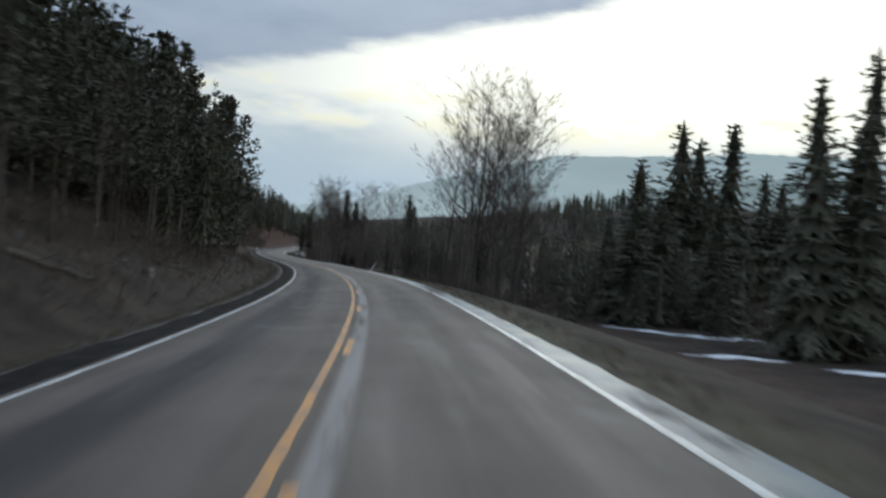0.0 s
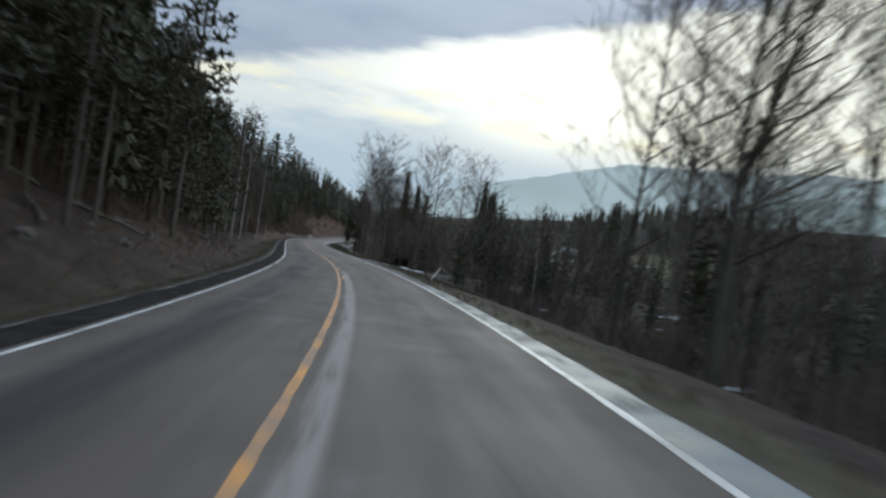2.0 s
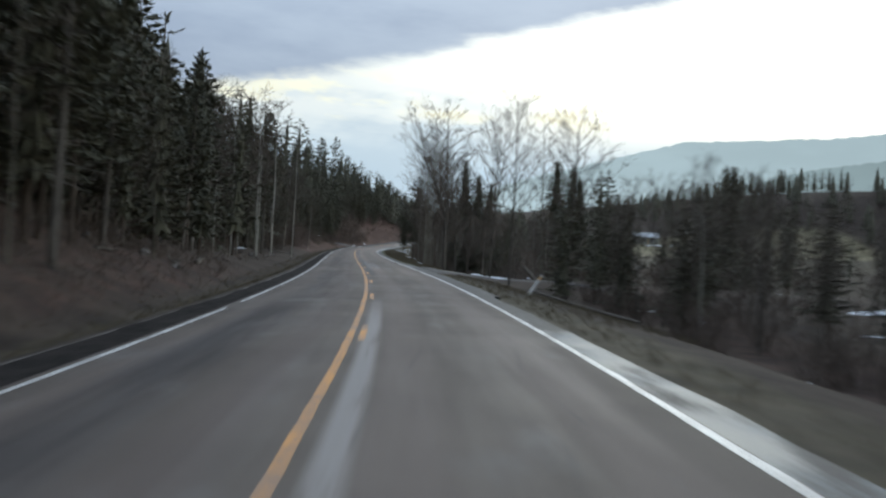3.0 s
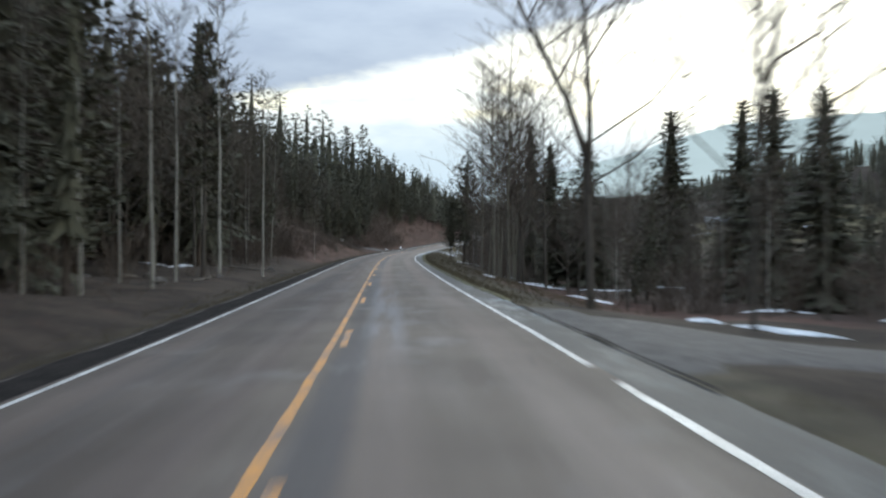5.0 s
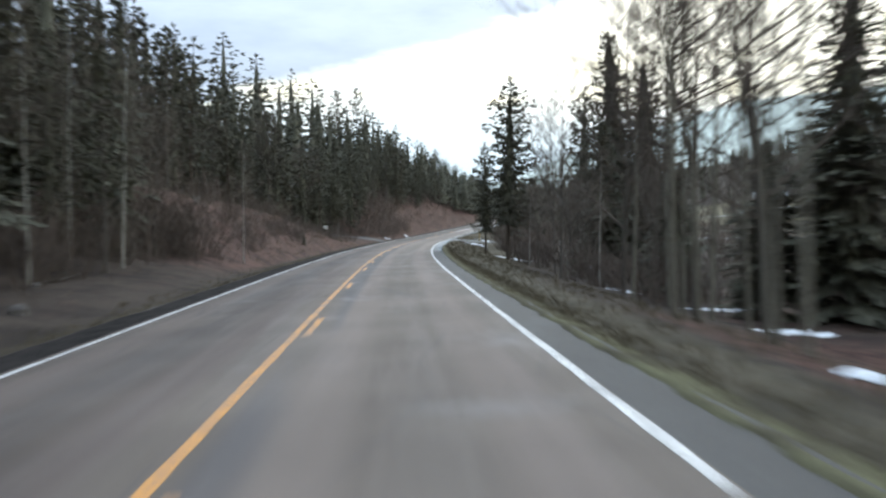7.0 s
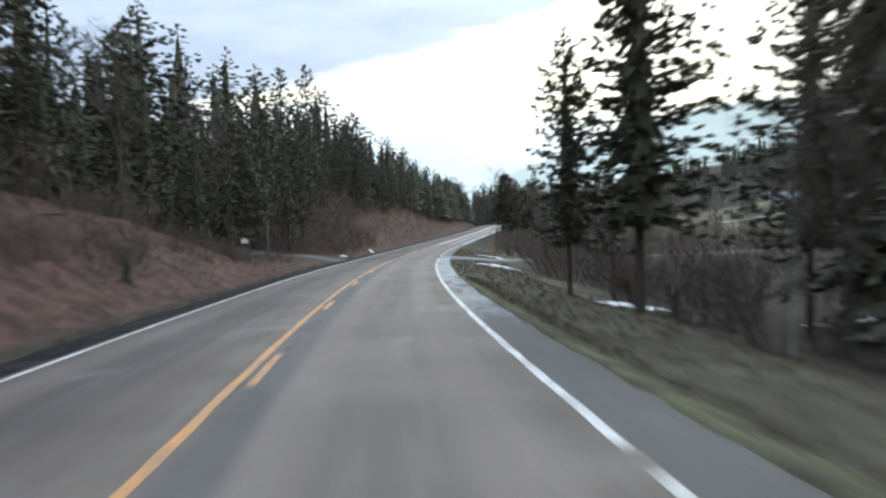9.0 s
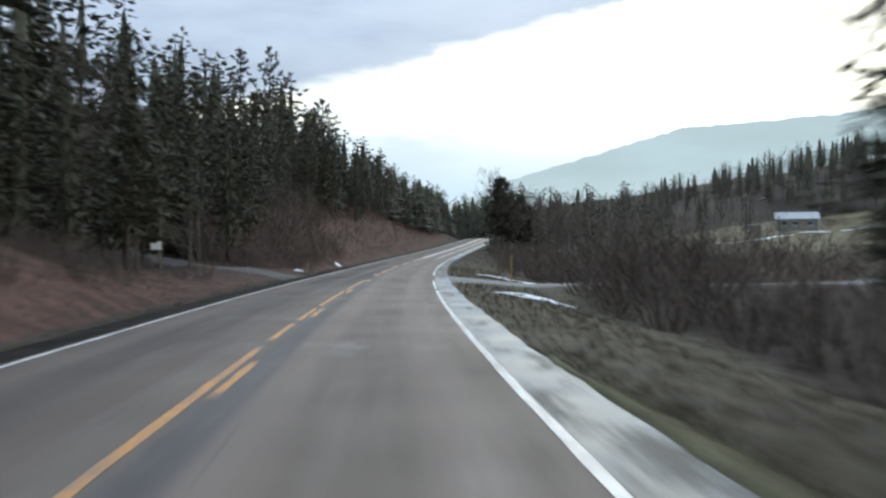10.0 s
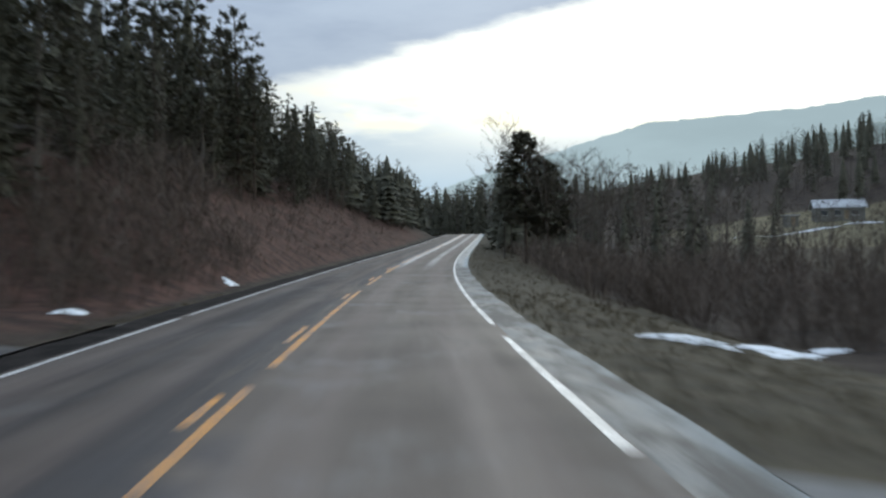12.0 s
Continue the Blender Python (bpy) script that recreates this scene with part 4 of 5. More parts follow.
bare_sorts = [far_bare(75 + k) for k in range(2)]
shrub_sorts = [Far([shrub(95 + k, 2.6, (1.6, 1.3)[k], 8, 5, 0.022)], [willow_mat], 2.6) for k in range(2)] + [Far([shrub(98, 2.6, 2.6, 8, 4, 0.028)], [willow_mat], 2.6)]
far_woods, far_bares, far_shrubs = [], [], []

rng = random.Random(11)
taken = []


def clear(s, u, gap):
    if any((s - a) ** 2 + (u - b) ** 2 < gap * gap for a, b in taken):
        return False
    taken.append((s, u))
    return True


def stand(key, s, u, top, wide=1.0):
    """A tree whose top reaches that height over the road there."""
    taken.append((s, u))
    base = float(ground_z(s, u) - road_z(s, 0))
    return plant(key, s, u, max(1.5, top - base), rng, wide)


# landmark trees on the right
for key, s, u, top, wide in [
        ("bare2", 76, 10.3, 16.0, 1.0), ("bare0", 73, 9.4, 14.0, 0.9), ("bare1", 78.5, 11.6, 13.5, .9), ("bare2", 70.5, 11.2, 12.0, .8), ("bare1", 72, 12.6, 14.5, 0.9), ("bare0", 81, 8.8, 12.0, 1.0), ("bare1", 88, 13.5, 9.5, 0.9), ("bare0", 92, 17, 9.5, 1.1), ("bare1", 97, 20, 9.5, 1.1), ("bare2", 87, 16, 9.0, 1.0), ("bare0", 99, 25, 9, 1.1),
        ("spruce0", 96, 34, 17.2, 1.1), ("spruce1", 97, 40, 17.6, 1.15), ("spruce2", 95, 29.5, 12.9, 1.2), ("spruce0", 99, 37.4, 16.3, 1.1), ("spruce2", 92, 36, 11, 1.3), ("spruce0", 93, 43, 12, 1.3), ("spruce1", 90, 31, 8.0, 1.4), ("spruce0", 90, 25, 7.0, 1.4), ("spruce1", 101, 46, 13.5, 1.2)] + [
        ("spruce2", 57, 27, 14.1, 0.8), ("spruce0", 58, 30.2, 16.2, 0.85), ("spruce1", 63, 33, 12.5, 1.25), ("spruce0", 80, 24, 7.5, 1.4), ("spruce2", 84, 28, 8.5, 1.3), ("spruce1", 78, 30, 8.0, 1.3),
        ("bare0", 131.5, 8.4, 10.8, .85), ("bare1", 149.0, 6.3, 12.4, 1.2), ("bare2", 144.6, 9.1, 11.4, .8), ("thin1", 152.5, 14.2, 13.4, 1.0), ("bare2", 128, 11, 9.5, .9),
        ("fine_spruce1", 228.4, 30.2, 15.7, 1.1), ("spruce0", 191, 43.6, 13.2, 1.0), ("fine_spruce0", 206.1, 17.1, 10.5, 1.0), ("fine_spruce1", 207.5, 14.8, 4.5, 1.6),
        ("full_pine", 256.0, 7.6, 8.4, 0.8), ("full_pine", 252.6, 9.2, 13.2, 1.05), ("pine0", 262.5, 10.3, 6.0, 1.0), ("full_pine", 254.5, 15.2, 12.5, 0.8), ("bare1", 247.5, 13.6, 7.5, 1.0),
        ("fine_spruce1", 254, 18.2, 17.0, 1.0), ("fine_spruce0", 252.5, 20.4, 14.5, 1.0)] + [ ("fine_spruce1", 244.5, 15.5, 9.0, 1.1), ("fine_spruce0", 240, 18, 6.5, 1.3), ("spruce0", 257, 23, 9.0, 1.3),
        ("fine_spruce0", 166, 20.1, 8.9, 0.95), ("fine_spruce1", 190.2, 24.6, 11.4, 1.0), ("spruce1", 213, 19, 5.0, 1.4), ("fine_spruce1", 218, 14.0, 4.2, 1.4),
        ("bare2", 197, 10.8, 13.6, .9), ("bare0", 218.3, 8.9, 9.0, .8), ("bare1", 231, 10.4, 9.0, .8), ("bare1", 206, 11.6, 12.6, .9), ("bare0", 190.5, 11.5, 13.0, .9), ("bare2", 212, 10.5, 10.5, .9),
        ("thin0", 191.3, 9.0, 13, 1.0), ("thin1", 194.6, 8.4, 15, 1.0), ("thin0", 193, 7.4, 15.5, 1.0), ("thin1", 189.6, 8.2, 14.5, 1.0), ("thin0", 186.4, 7.6, 14, 1.0), ("thin1", 178.2, 7.6, 14.5, 1.15), ("thin0", 200.8, 10.6, 14, 1.0), ("thin0", 195.6, 9.9, 12.5, 1.0),
        ("thin0", 199.5, 9.4, 13.5, .9), ("thin1", 203, 8.8, 12, 1.0)] + [ ("thin1", 209, 11.5, 11, 1.0), ("thin0", 197.6, 8.6, 13, .9),
        ("round_pine", 379, 8.6, 9.6, 1.35), ("bare0", 381, 6.9, 11.2, .8), ("bare1", 386, 7.6, 10.4, .7), ("round_pine", 384, 10.6, 7.4, 1.4), ("bare2", 377, 10.2, 8.6, 1.0), ("bare0", 383, 13, 8.6, 1.1), ("bare1", 389, 12, 8.2, 1.1), ("bare2", 393, 16, 8.0, 1.1)]:
    stand(key, s, u, top, wide)
# landmark trees on the left
for key, s, u, top, wide in [
        ("pine0", 407.4, -29.2, 32.2, .8), ("pine2", 396.3, -48.7, 34.1, .9), ("spruce1", 389.9, -37.8, 28.2, .9), ("pine1", 405.5, -33.5, 31.5, 1.1), ("pine2", 378, -14.2, 20.0, 1.1),
        ("pine1", 383, -16.5, 19.0, 1.1), ("spruce0", 162.4, -14.7, 17.6, .8), ("aspen0", 186.8, -6.9, 12.5, 1.0), ("aspen1", 182.2, -8.8, 16.5, 1.1), ("pole_pine0", 100.7, -8.2, 14, 1.0),
        ("round_pine", 290, -9.2, 7.6, 1.0), ("fir2", 268, -21, 21, 1.0), ("fir0", 262, -23, 22, 1.1), ("pine0", 274, -24, 22, 1.0), ("fir1", 281, -20.5, 19, 1.1), ("pine2", 256, -25, 23, 1.0), ("aspen0", 166, -9.0, 15.0, 1.1), ("aspen1", 173.3, -9.5, 14.0, 1.0), ("aspen1", 203.4, -13.5, 16.0, 1.15), ("aspen0", 204.6, -12.7, 13.0, .9), ("aspen0", 227.5, -7.0, 6.5, .9), ("aspen1", 213, -11.5, 12.0, 1.0), ("aspen0", 190, -11.2, 13.0, 1.0), ("pole_pine0", 183, -9.9, 14.6, .9), ("spruce0", 203, -13.6, 19.0, .8), ("spruce1", 219, -11.4, 12.6, .75)]:
    stand(key, s, u, top, wide)

# the forest on the left hillside
EDGE_S = [-40, 118, 135, 150, 215, 226, 238, 285, 298, 316, 322, 345, 352, 440, 460, 520]
EDGE_U = [-8.2, -8.2, -9.2, -9.5, -9.5, -12.5, -15.5, -15, -13, -12, -12, -12.5, -13.5, -13, -9, -9]
# How high the canopy reaches over the road: rows along the road, columns away from it.
CANOPY_S = [30, 60, 90, 110, 130, 150, 190, 230, 275, 330, 365, 390, 430, 520]
CANOPY_U = [8, 10, 13, 17, 22, 28, 36]
CANOPY = [[8.5, 10, 13, 16, 20, 24, 28], [10.5, 12, 13.5, 15.5, 20, 25, 29], [11.5, 15, 17.5, 19, 21.5, 24, 30], [8.5, 10.5, 16, 22, 24, 26, 32],
          [10, 11, 12.5, 17, 25, 29, 33], [10, 12.5, 15.5, 16, 22, 30, 36], [8.5, 12, 14.5, 19, 22, 27.5, 38], [10, 12, 14, 15, 18, 26, 34],
          [8.5, 10, 11.5, 15.5, 19.5, 24, 26.5], [11, 13, 14, 14.5, 17.5, 21, 25], [11, 14, 17, 19.5, 21, 22, 26]] + [ [11, 11, 13.5, 20, 23, 27, 26.5],
          [12, 13, 14, 15.5, 19, 24, 30], [11, 12, 14, 14.5, 18, 20.5, 23]]


def canopy(s, u):
    cols = [float(np.interp(s, CANOPY_S, [row_v[k] for row_v in CANOPY])) for k in range(7)]
    return float(np.interp(-u, CANOPY_U, cols)) + 0.5 * max(0.0, -u - 36)


for row, (u0, u1, gap) in enumerate([(-8.4, -11.5, 2.7), (-11.5, -15, 2.9), (-15, -19, 3.2), (-19, -24, 4.2), (-24, -30, 4.8), (-30, -38, 5.4), (-38, -50, 6.5), (-50, -66, 12)]):
    s_at = -25.0
    while s_at < 640:
        s, u = s_at + rng.uniform(-1, 1), rng.uniform(u1, u0)
        s_at += gap * rng.uniform(0.7, 1.2)
        if u > float(np.interp(s, EDGE_S, EDGE_U)) or not clear(s, u, 1.6):
            continue
        if u > -60 and s > 300 and abs(s - (313 + 39 * ((-u - 4) / 56) ** 1.3)) < 4.0:
            continue
        emergent = rng.random() < 0.42
        tall_or_low = rng.uniform(0.84, 1.08) if emergent else rng.uniform(0.45, 0.74)
        top = 1.06 * canopy(s, u) * (rng.uniform(0.66, 1.0) if row < 3 else tall_or_low)
        base = float(ground_z(s, u) - road_z(s, 0))
        if row >= 3 or s > 430:
            if row < 6 and rng.random() < 0.16:
                far_bares.append((rng.choice([0, 1]), s, u, max(5.0, 0.8 * (top - base)), rng.uniform(0.8, 1.1), rng.uniform(0, 6.28)))
            else:
                far_woods.append((rng.choice([0, 1, 2, 3, 4, 2, 3] if emergent or row == 3 else [5, 6, 2, 5]), s, u, max(5.0, top - base), rng.uniform(1.0, 1.45) if emergent else rng.uniform(1.2, 1.8), rng.uniform(0, 6.28)))
            continue
        if row <= 1 and 140 < s < 230:
            if rng.random() < 0.45:
                continue
            key = rng.choice(["aspen0", "aspen1", "pole_pine0", "thin0", "bare0", "fir1"])
        elif 222 < s < 300:
            key = rng.choice(["thin0", "bare0", "fir1", "pine0", "bare1", "fir0", "thin1", "pole_pine0"])
        elif row <= 1:
            key = rng.choice(["pole_pine0", "pole_pine1", "fir1", "pole_pine0", "pine0", "fir0", "thin1", "pole_pine1"])
        elif 140 < s < 230:
            key = rng.choice(["fir0", "fir1", "fir2", "pole_pine1", "bare1", "fir0"])
        else:
            key = rng.choice(["fir0", "fir1", "fir2", "pine0", "fir2", "spruce1", "pine1"])
        stand(key, s, u, top, rng.uniform(0.85, 1.15))

# the valley woods on the right
for u0, u1, gap, s0, s1 in [(9.5, 13, 3.8, -10, 245), (13, 19, 3.4, -10, 252), (19, 28, 3.6, -10, 258), (28, 45, 4.6, -10, 262)]:
    s_at = s0
    while s_at < s1:
        s, u = s_at + rng.uniform(-1.5, 1.5), rng.uniform(u0, u1)
        s_at += gap * rng.uniform(0.6, 1.3)
        open_view = 82 < s < 130 and (u < 9.5 or (0.2 * (s - 61) + 3 < u < 34) or rng.random() < 0.5)
        if open_view or (146 < s < 164 and u < 24) or (100 < s < 206 and u > 20 and 0.37 < (u - 1.6) / (s - 66) < 0.53) or (u < 42 and abs(s - 143.2 + 0.556 * u) < 4.5 + 40 / u) or (s < 72 and 11 < u < 21.5) or (s < 64 and u < 18) or (s < 69 and u < 28) or (199 < s < 206.5 and u < 17) or not clear(s, u, 1.8):
            continue
        base = float(ground_z(s, u) - road_z(s, 0))
        if not (164 < s < 235 and u < 14) and rng.random() < (0.58 if s < 140 else 0.4 if s < 182 else 0.22):
            tall = rng.uniform(4.0, 8.5) if s < 182 else rng.uniform(3.0, 5.5)
            key = rng.choice(["fir0", "fir2", "spruce2", "fir0"])
            stand("thin1" if s < 80 and u < 20 else key, s, u, base + tall, rng.uniform(0.95, 1.35))
        else:
            stand(rng.choice(["bare0", "bare1", "bare2", "thin0", "thin1", "aspen1"]), s, u, base + rng.uniform(5.5, 9.0), rng.uniform(0.8, 1.1))

# woods farther off: across the valley, on the hill to the right, along the river
for u0, u1, gap, s0, s1, h0, h1, share in [(52, 70, 4, 150, 265, 7, 12, .55), (70, 100, 4.5, 130, 275, 8, 12, .6), (100, 140, 6, 110, 280, 10, 15, .9), (45, 62, 4, -10, 100, 7, 11, .5), (62, 90, 3.6, 20, 150, 7, 11, .5),
                                           (40, 70, 4.2, 565, 760, 9, 12, .2), (95, 125, 3.4, 532, 556, 6, 9, .4), (125, 150, 3.4, 526, 550, 6, 10, .5), (70, 100, 4.0, 560, 780, 8, 12, .15), (100, 130, 3.8, 555, 800, 9, 13, .4)] + [ (130, 170, 3.6, 530, 800, 10, 15, .75), (170, 230, 4, 480, 800, 11, 16, .85),
                                           (12, 30, 2.6, 380, 520, 8.0, 11.0, .06), (30, 50, 3.8, 400, 560, 7, 10, .1), (50, 85, 4.0, 525, 560, 7, 10, .35), (18, 34, 3.2, 325, 400, 4.5, 6.5, 0), (34, 60, 3.6, 330, 430, 5, 7.5, 0.03), (24, 50, 4.5, 255, 325, 4, 6.5, 0.05), (40, 70, 6, 430, 490, 4, 7, 0.1)] + [ (110, 160, 9, 470, 500, 5, 8, 0.3), (6.5, 14, 2.6, 400, 520, 6, 10, .45), (6.5, 14, 2.6, 520, 660, 12, 17, .6), (14, 45, 2.2, 520, 760, 13, 18, .6), (45, 110, 4.5, 570, 800, 9, 12, .2)]:
    s_at = s0
    while s_at < s1:
        s, u = s_at + rng.uniform(-3, 3), rng.uniform(u0, u1)
        s_at += gap * rng.uniform(0.6, 1.4)
        if 100 < s < 206 and 0.37 < (u - 1.6) / (s - 66) < 0.53:
            continue
        h, w, turn = rng.uniform(h0, h1), rng.uniform(0.9, 1.3), rng.uniform(0, 6.28)
        if rng.random() < share:
            far_woods.append((rng.choice([0, 1, 2, 3] if s < 400 and u < 100 else [0, 1, 3, 2, 4] if s < 400 else [5, 0, 2, 6, 3]), s, u, h, w, turn))
        else:
            far_bares.append((rng.choice([0, 1]), s, u, h, w, turn))

# the dense low wood below the big bare trees
for k in range(150):
    s = rng.uniform(70, 150)
    u = 0.4 * (s - 58) + 3 + rng.uniform(0, 24)
    if u < 12 or any((s - a) ** 2 + (u - b) ** 2 < 3 for a, b in taken):
        continue
    if k % 5 < 2:
        far_woods.append((rng.choice([0, 1, 2]), s, u, rng.uniform(4.5, 7.5), rng.uniform(1.1, 1.5), rng.uniform(0, 6.28)))
    elif k % 5 < 4:
        far_bares.append((rng.choice([0, 1]), s, u, rng.uniform(5.5, 8.5), rng.uniform(0.9, 1.3), rng.uniform(0, 6.28)))
    far_shrubs.append((rng.choice([0, 1]), s, u + 1.5, rng.uniform(2.2, 3.6), rng.uniform(1.0, 1.5), rng.uniform(0, 6.28)))

# willow thickets and undergrowth
near_shrubs = 0
for u0, u1, gap, s0, s1, size in [(8.5, 12, 2.2, 60, 80, 2.1), (12, 18, 2.0, 72, 86, 2.6), (10, 18, 1.5, 82, 128, 1.8), (10, 17, 1.2, 116, 133, 1.6), (15, 26, 0.9, 122, 146, 2.0), (13, 26, 1.0, 148, 168, 2.6), (18, 34, 1.2, 112, 138, 2.2), (26, 44, 1.6, 128, 175, 2.8), (14, 26, 1.5, 88, 128, 1.9), (18, 26, 2.8, -5, 90, 3.0), (26, 40, 3.2, 30, 92, 3.4), (40, 60, 4, 40, 95, 3.4), (10.5, 16, 1.9, 150, 202, 0.9)] + [ (9.8, 16, 1.7, 202, 262, 2.2), (16, 24, 1.9, 150, 262, 3.0), (24, 40, 2.4, 150, 262, 3.6),
                                  (-7.2, -13, 0.35, 219, 300, 0.55), (-6.6, -11, 0.5, 333, 440, 0.6), (-7.6, -14.5, 0.9, 219, 298, 1.3), (11.5, 16, 1.6, 262, 291, 2.6), (16, 24, 1.2, 256, 420, 3.0), (24, 36, 1.7, 262, 430, 3.2), (36, 55, 2.4, 270, 430, 3.2), (30, 60, 2.2, 400, 490, 3.6), (60, 110, 4.0, 440, 470, 3.0), (24, 60, 2.6, 330, 400, 3.6)] + [ (9.5, 16, 1.5, 307, 440, 2.6), (7.8, 9.5, 3.4, 330, 470, 2.2),
                                  (-6.6, -9, 0.5, 322, 352, 1.5), (-7.8, -12, 0.6, 320, 350, 2.6), (-10, -16, 0.7, 319, 358, 3.6), (-6.4, -9, 0.55, 0, 132, 0.75), (-8, -13, 0.7, 0, 132, 1.1), (-9, -16, 1.6, 0, 130, 1.6), (-6.8, -12, 0.8, 2, 74, 1.5), (-12, -22, 2.2, 0, 300, 3.4), (-7.5, -12, 1.8, 140, 225, 0.8), (-10, -16, 2, 140, 225, 1.6), (-13, -22, 2.4, 350, 440, 3.6), (-12, -18, 3, 226, 300, 1.8), (-8, -13, 3.0, 352, 470, 1.7)] + [ (-12, -17, 3, 352, 470, 2.4)]:
    s_at = s0
    while s_at < s1:
        s, u = s_at + rng.uniform(-1, 1), rng.uniform(min(u0, u1), max(u0, u1))
        s_at += gap * rng.uniform(0.6, 1.3)
        if (s < 72 and 11 < u < 29) or (s < 60 and 8 < u < 30) or (199 < s < 206.5 and 8 < u < 16.5) or (312 < s < 327 and 5 < u < 14):
            continue
        if u > 0 and (u < 42 and abs(s - 143.2 + 0.556 * u) < 3.5 + 40 / u or 296 < s < 304 and u < 75) or (280 < s < 319 and 0 < u < 15.5):
            continue
        if u < 0 and s > 300 and abs(s - (313 + 39 * (max(0, -u - 4) / 56) ** 1.3)) < 3.5:
            continue
        h, w = size * rng.uniform(0.7, 1.2), rng.uniform(0.9, 1.3)
        near_shrubs += abs(u) < 16.5 and size > 1.2
        if abs(u) < 16.5 and near_shrubs <= 270 and size > 1.2:
            plant(rng.choice(["shrub0", "shrub1", "shrub2"]), s, u, h, rng, w)
        else:
            far_shrubs.append((2 if size < 1.2 else rng.choice([0, 1]), s, u, h, w, rng.uniform(0, 6.28)))

for s, u, h in [(293, 10.2, 3.0), (294.5, 11.5, 3.2), (292.5, 12, 3.4), (294, 13.5, 3.3), (291.5, 10.4, 2.8), (295, 15, 3.3), (293, 15.5, 3.4), (289, 11, 2.9), (286.5, 10.2, 2.6), (291, 12.5, 3.2), (284, 10.0, 2.7), (281.5, 11, 3.1), (285, 13, 3.4), (288, 14, 3.5), (278.5, 10.5, 2.9), (282, 14, 3.3)]:
    plant(rng.choice(["shrub0", "shrub1", "shrub2"]), s, u, h, rng, 1.2)
thicket_rng = random.Random(77)
for k in range(46):
    s = thicket_rng.uniform(206, 226)
    u = -8.6 - 0.10 * (226 - s) - thicket_rng.uniform(0, 3.2)
    plant(f"shrub{k % 3}", s, u, thicket_rng.uniform(1.6, 3.4), thicket_rng, thicket_rng.uniform(0.9, 1.3))
for key, s, u, h in [("thin0", 211, -11.0, 9.0), ("bare0", 215, -10.6, 8.0), ("thin1", 217.5, -10.2, 9.5), ("fir1", 213.4, -12.4, 9.0), ("thin0", 220.5, -10.0, 8.5), ("fir2", 216.5, -13.0, 8.5), ("bare2", 223, -10.6, 7.0), ("fir0", 220.8, -13.2, 9.5), ("thin1", 224.6, -11.4, 8.5), ("fir1", 208.4, -13.4, 10.0), ("fine_spruce0", 176.4, 21.5, 11.8), ("fine_spruce1", 165, 34, 12.0), ("fir0", 131, 13.6, 7.0), ("fir2", 129.2, 14.6, 6.0), ("fir1", 128, 12.6, 5.2), ("thin0", 77, 9.4, 15.5), ("thin1", 74.6, 11.2, 15.0), ("thin0", 79.4, 12.4, 13.5), ("thin1", 80.6, 10.4, 14.0), ("thin1", 83.5, 12.2, 10.0)]:
    plant(key, s, u, h, thicket_rng, 0.95)
for k in range(44):
    s, u = thicket_rng.uniform(106, 133), thicket_rng.uniform(11.5, 26)
    if u < 18 and abs(s - 143.2 + 0.556 * u) < 5.5 or u < 0.31 * (s - 73) - 4:
        continue
    key = ("bare0", "thin1", "fir1", "bare1", "fir0", "bare2", "thin0")[k % 7]
    plant(key, s, u, thicket_rng.uniform(4.2, 6.6) if key[0] == "f" else thicket_rng.uniform(5.0, 7.4), thicket_rng, thicket_rng.uniform(0.9, 1.25))
far_stuff("far_woods", "dense dark conifer woods on the hillsides", "woods", far_sorts, far_woods)
far_stuff("far_bare_woods", "leafless grey-brown trees along the valley", "woods", bare_sorts, far_bares)
far_stuff("far_thicket", "leafless brown willow thicket in the valley", "thicket", shrub_sorts, far_shrubs)

# ---------------------------------------------------------------- distance
def ridge(name, label, dist, heights, color, seed):
    """A far ridge with haze painted into its glow: (bearing in degrees right of +y, rise in degrees) along its crest.
    """
    rng = random.Random(seed)
    m = bpy.data.materials.new(name)
    q = Nodes(m)
    pos = q.add("ShaderNodeTexCoord").outputs["Object"]
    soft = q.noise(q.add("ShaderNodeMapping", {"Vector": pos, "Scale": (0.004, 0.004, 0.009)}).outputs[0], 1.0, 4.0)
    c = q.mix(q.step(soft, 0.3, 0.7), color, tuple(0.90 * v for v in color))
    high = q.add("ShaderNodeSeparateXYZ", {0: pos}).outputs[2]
    # mist painted in: the colour pales towards the foot
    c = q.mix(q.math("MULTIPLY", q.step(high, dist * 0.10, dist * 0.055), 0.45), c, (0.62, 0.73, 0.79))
    # the haze colour glows by itself, no lamp or sun lights it
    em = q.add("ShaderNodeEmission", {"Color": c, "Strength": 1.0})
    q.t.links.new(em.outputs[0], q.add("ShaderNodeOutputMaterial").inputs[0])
    sp = Soup()
    az = np.arange(heights[0][0], heights[-1][0] + 0.01, 0.25)
    el = np.interp(az, [h[0] for h in heights], [h[1] for h in heights])
    for a, e in zip(az, el):
        for f, back in ((-0.6, 0), (0.55, 0), (1.0, 250), (0.4, 700)):
            d = dist + back
            top = d * math.tan(radians(e)) * f if f > 0 else -60
            top += rng.uniform(-2, 2) if f == 1.0 else 0
            sp.v.append((-20 + d * math.sin(radians(a)), 150 + d * math.cos(radians(a)), 3 + top))
    for k in range(len(az) - 1):
        for j in range(3):
            i = 4 * k + j
            sp.f.append((i, i + 4, i + 5, i + 1))
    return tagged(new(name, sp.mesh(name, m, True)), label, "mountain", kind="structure")


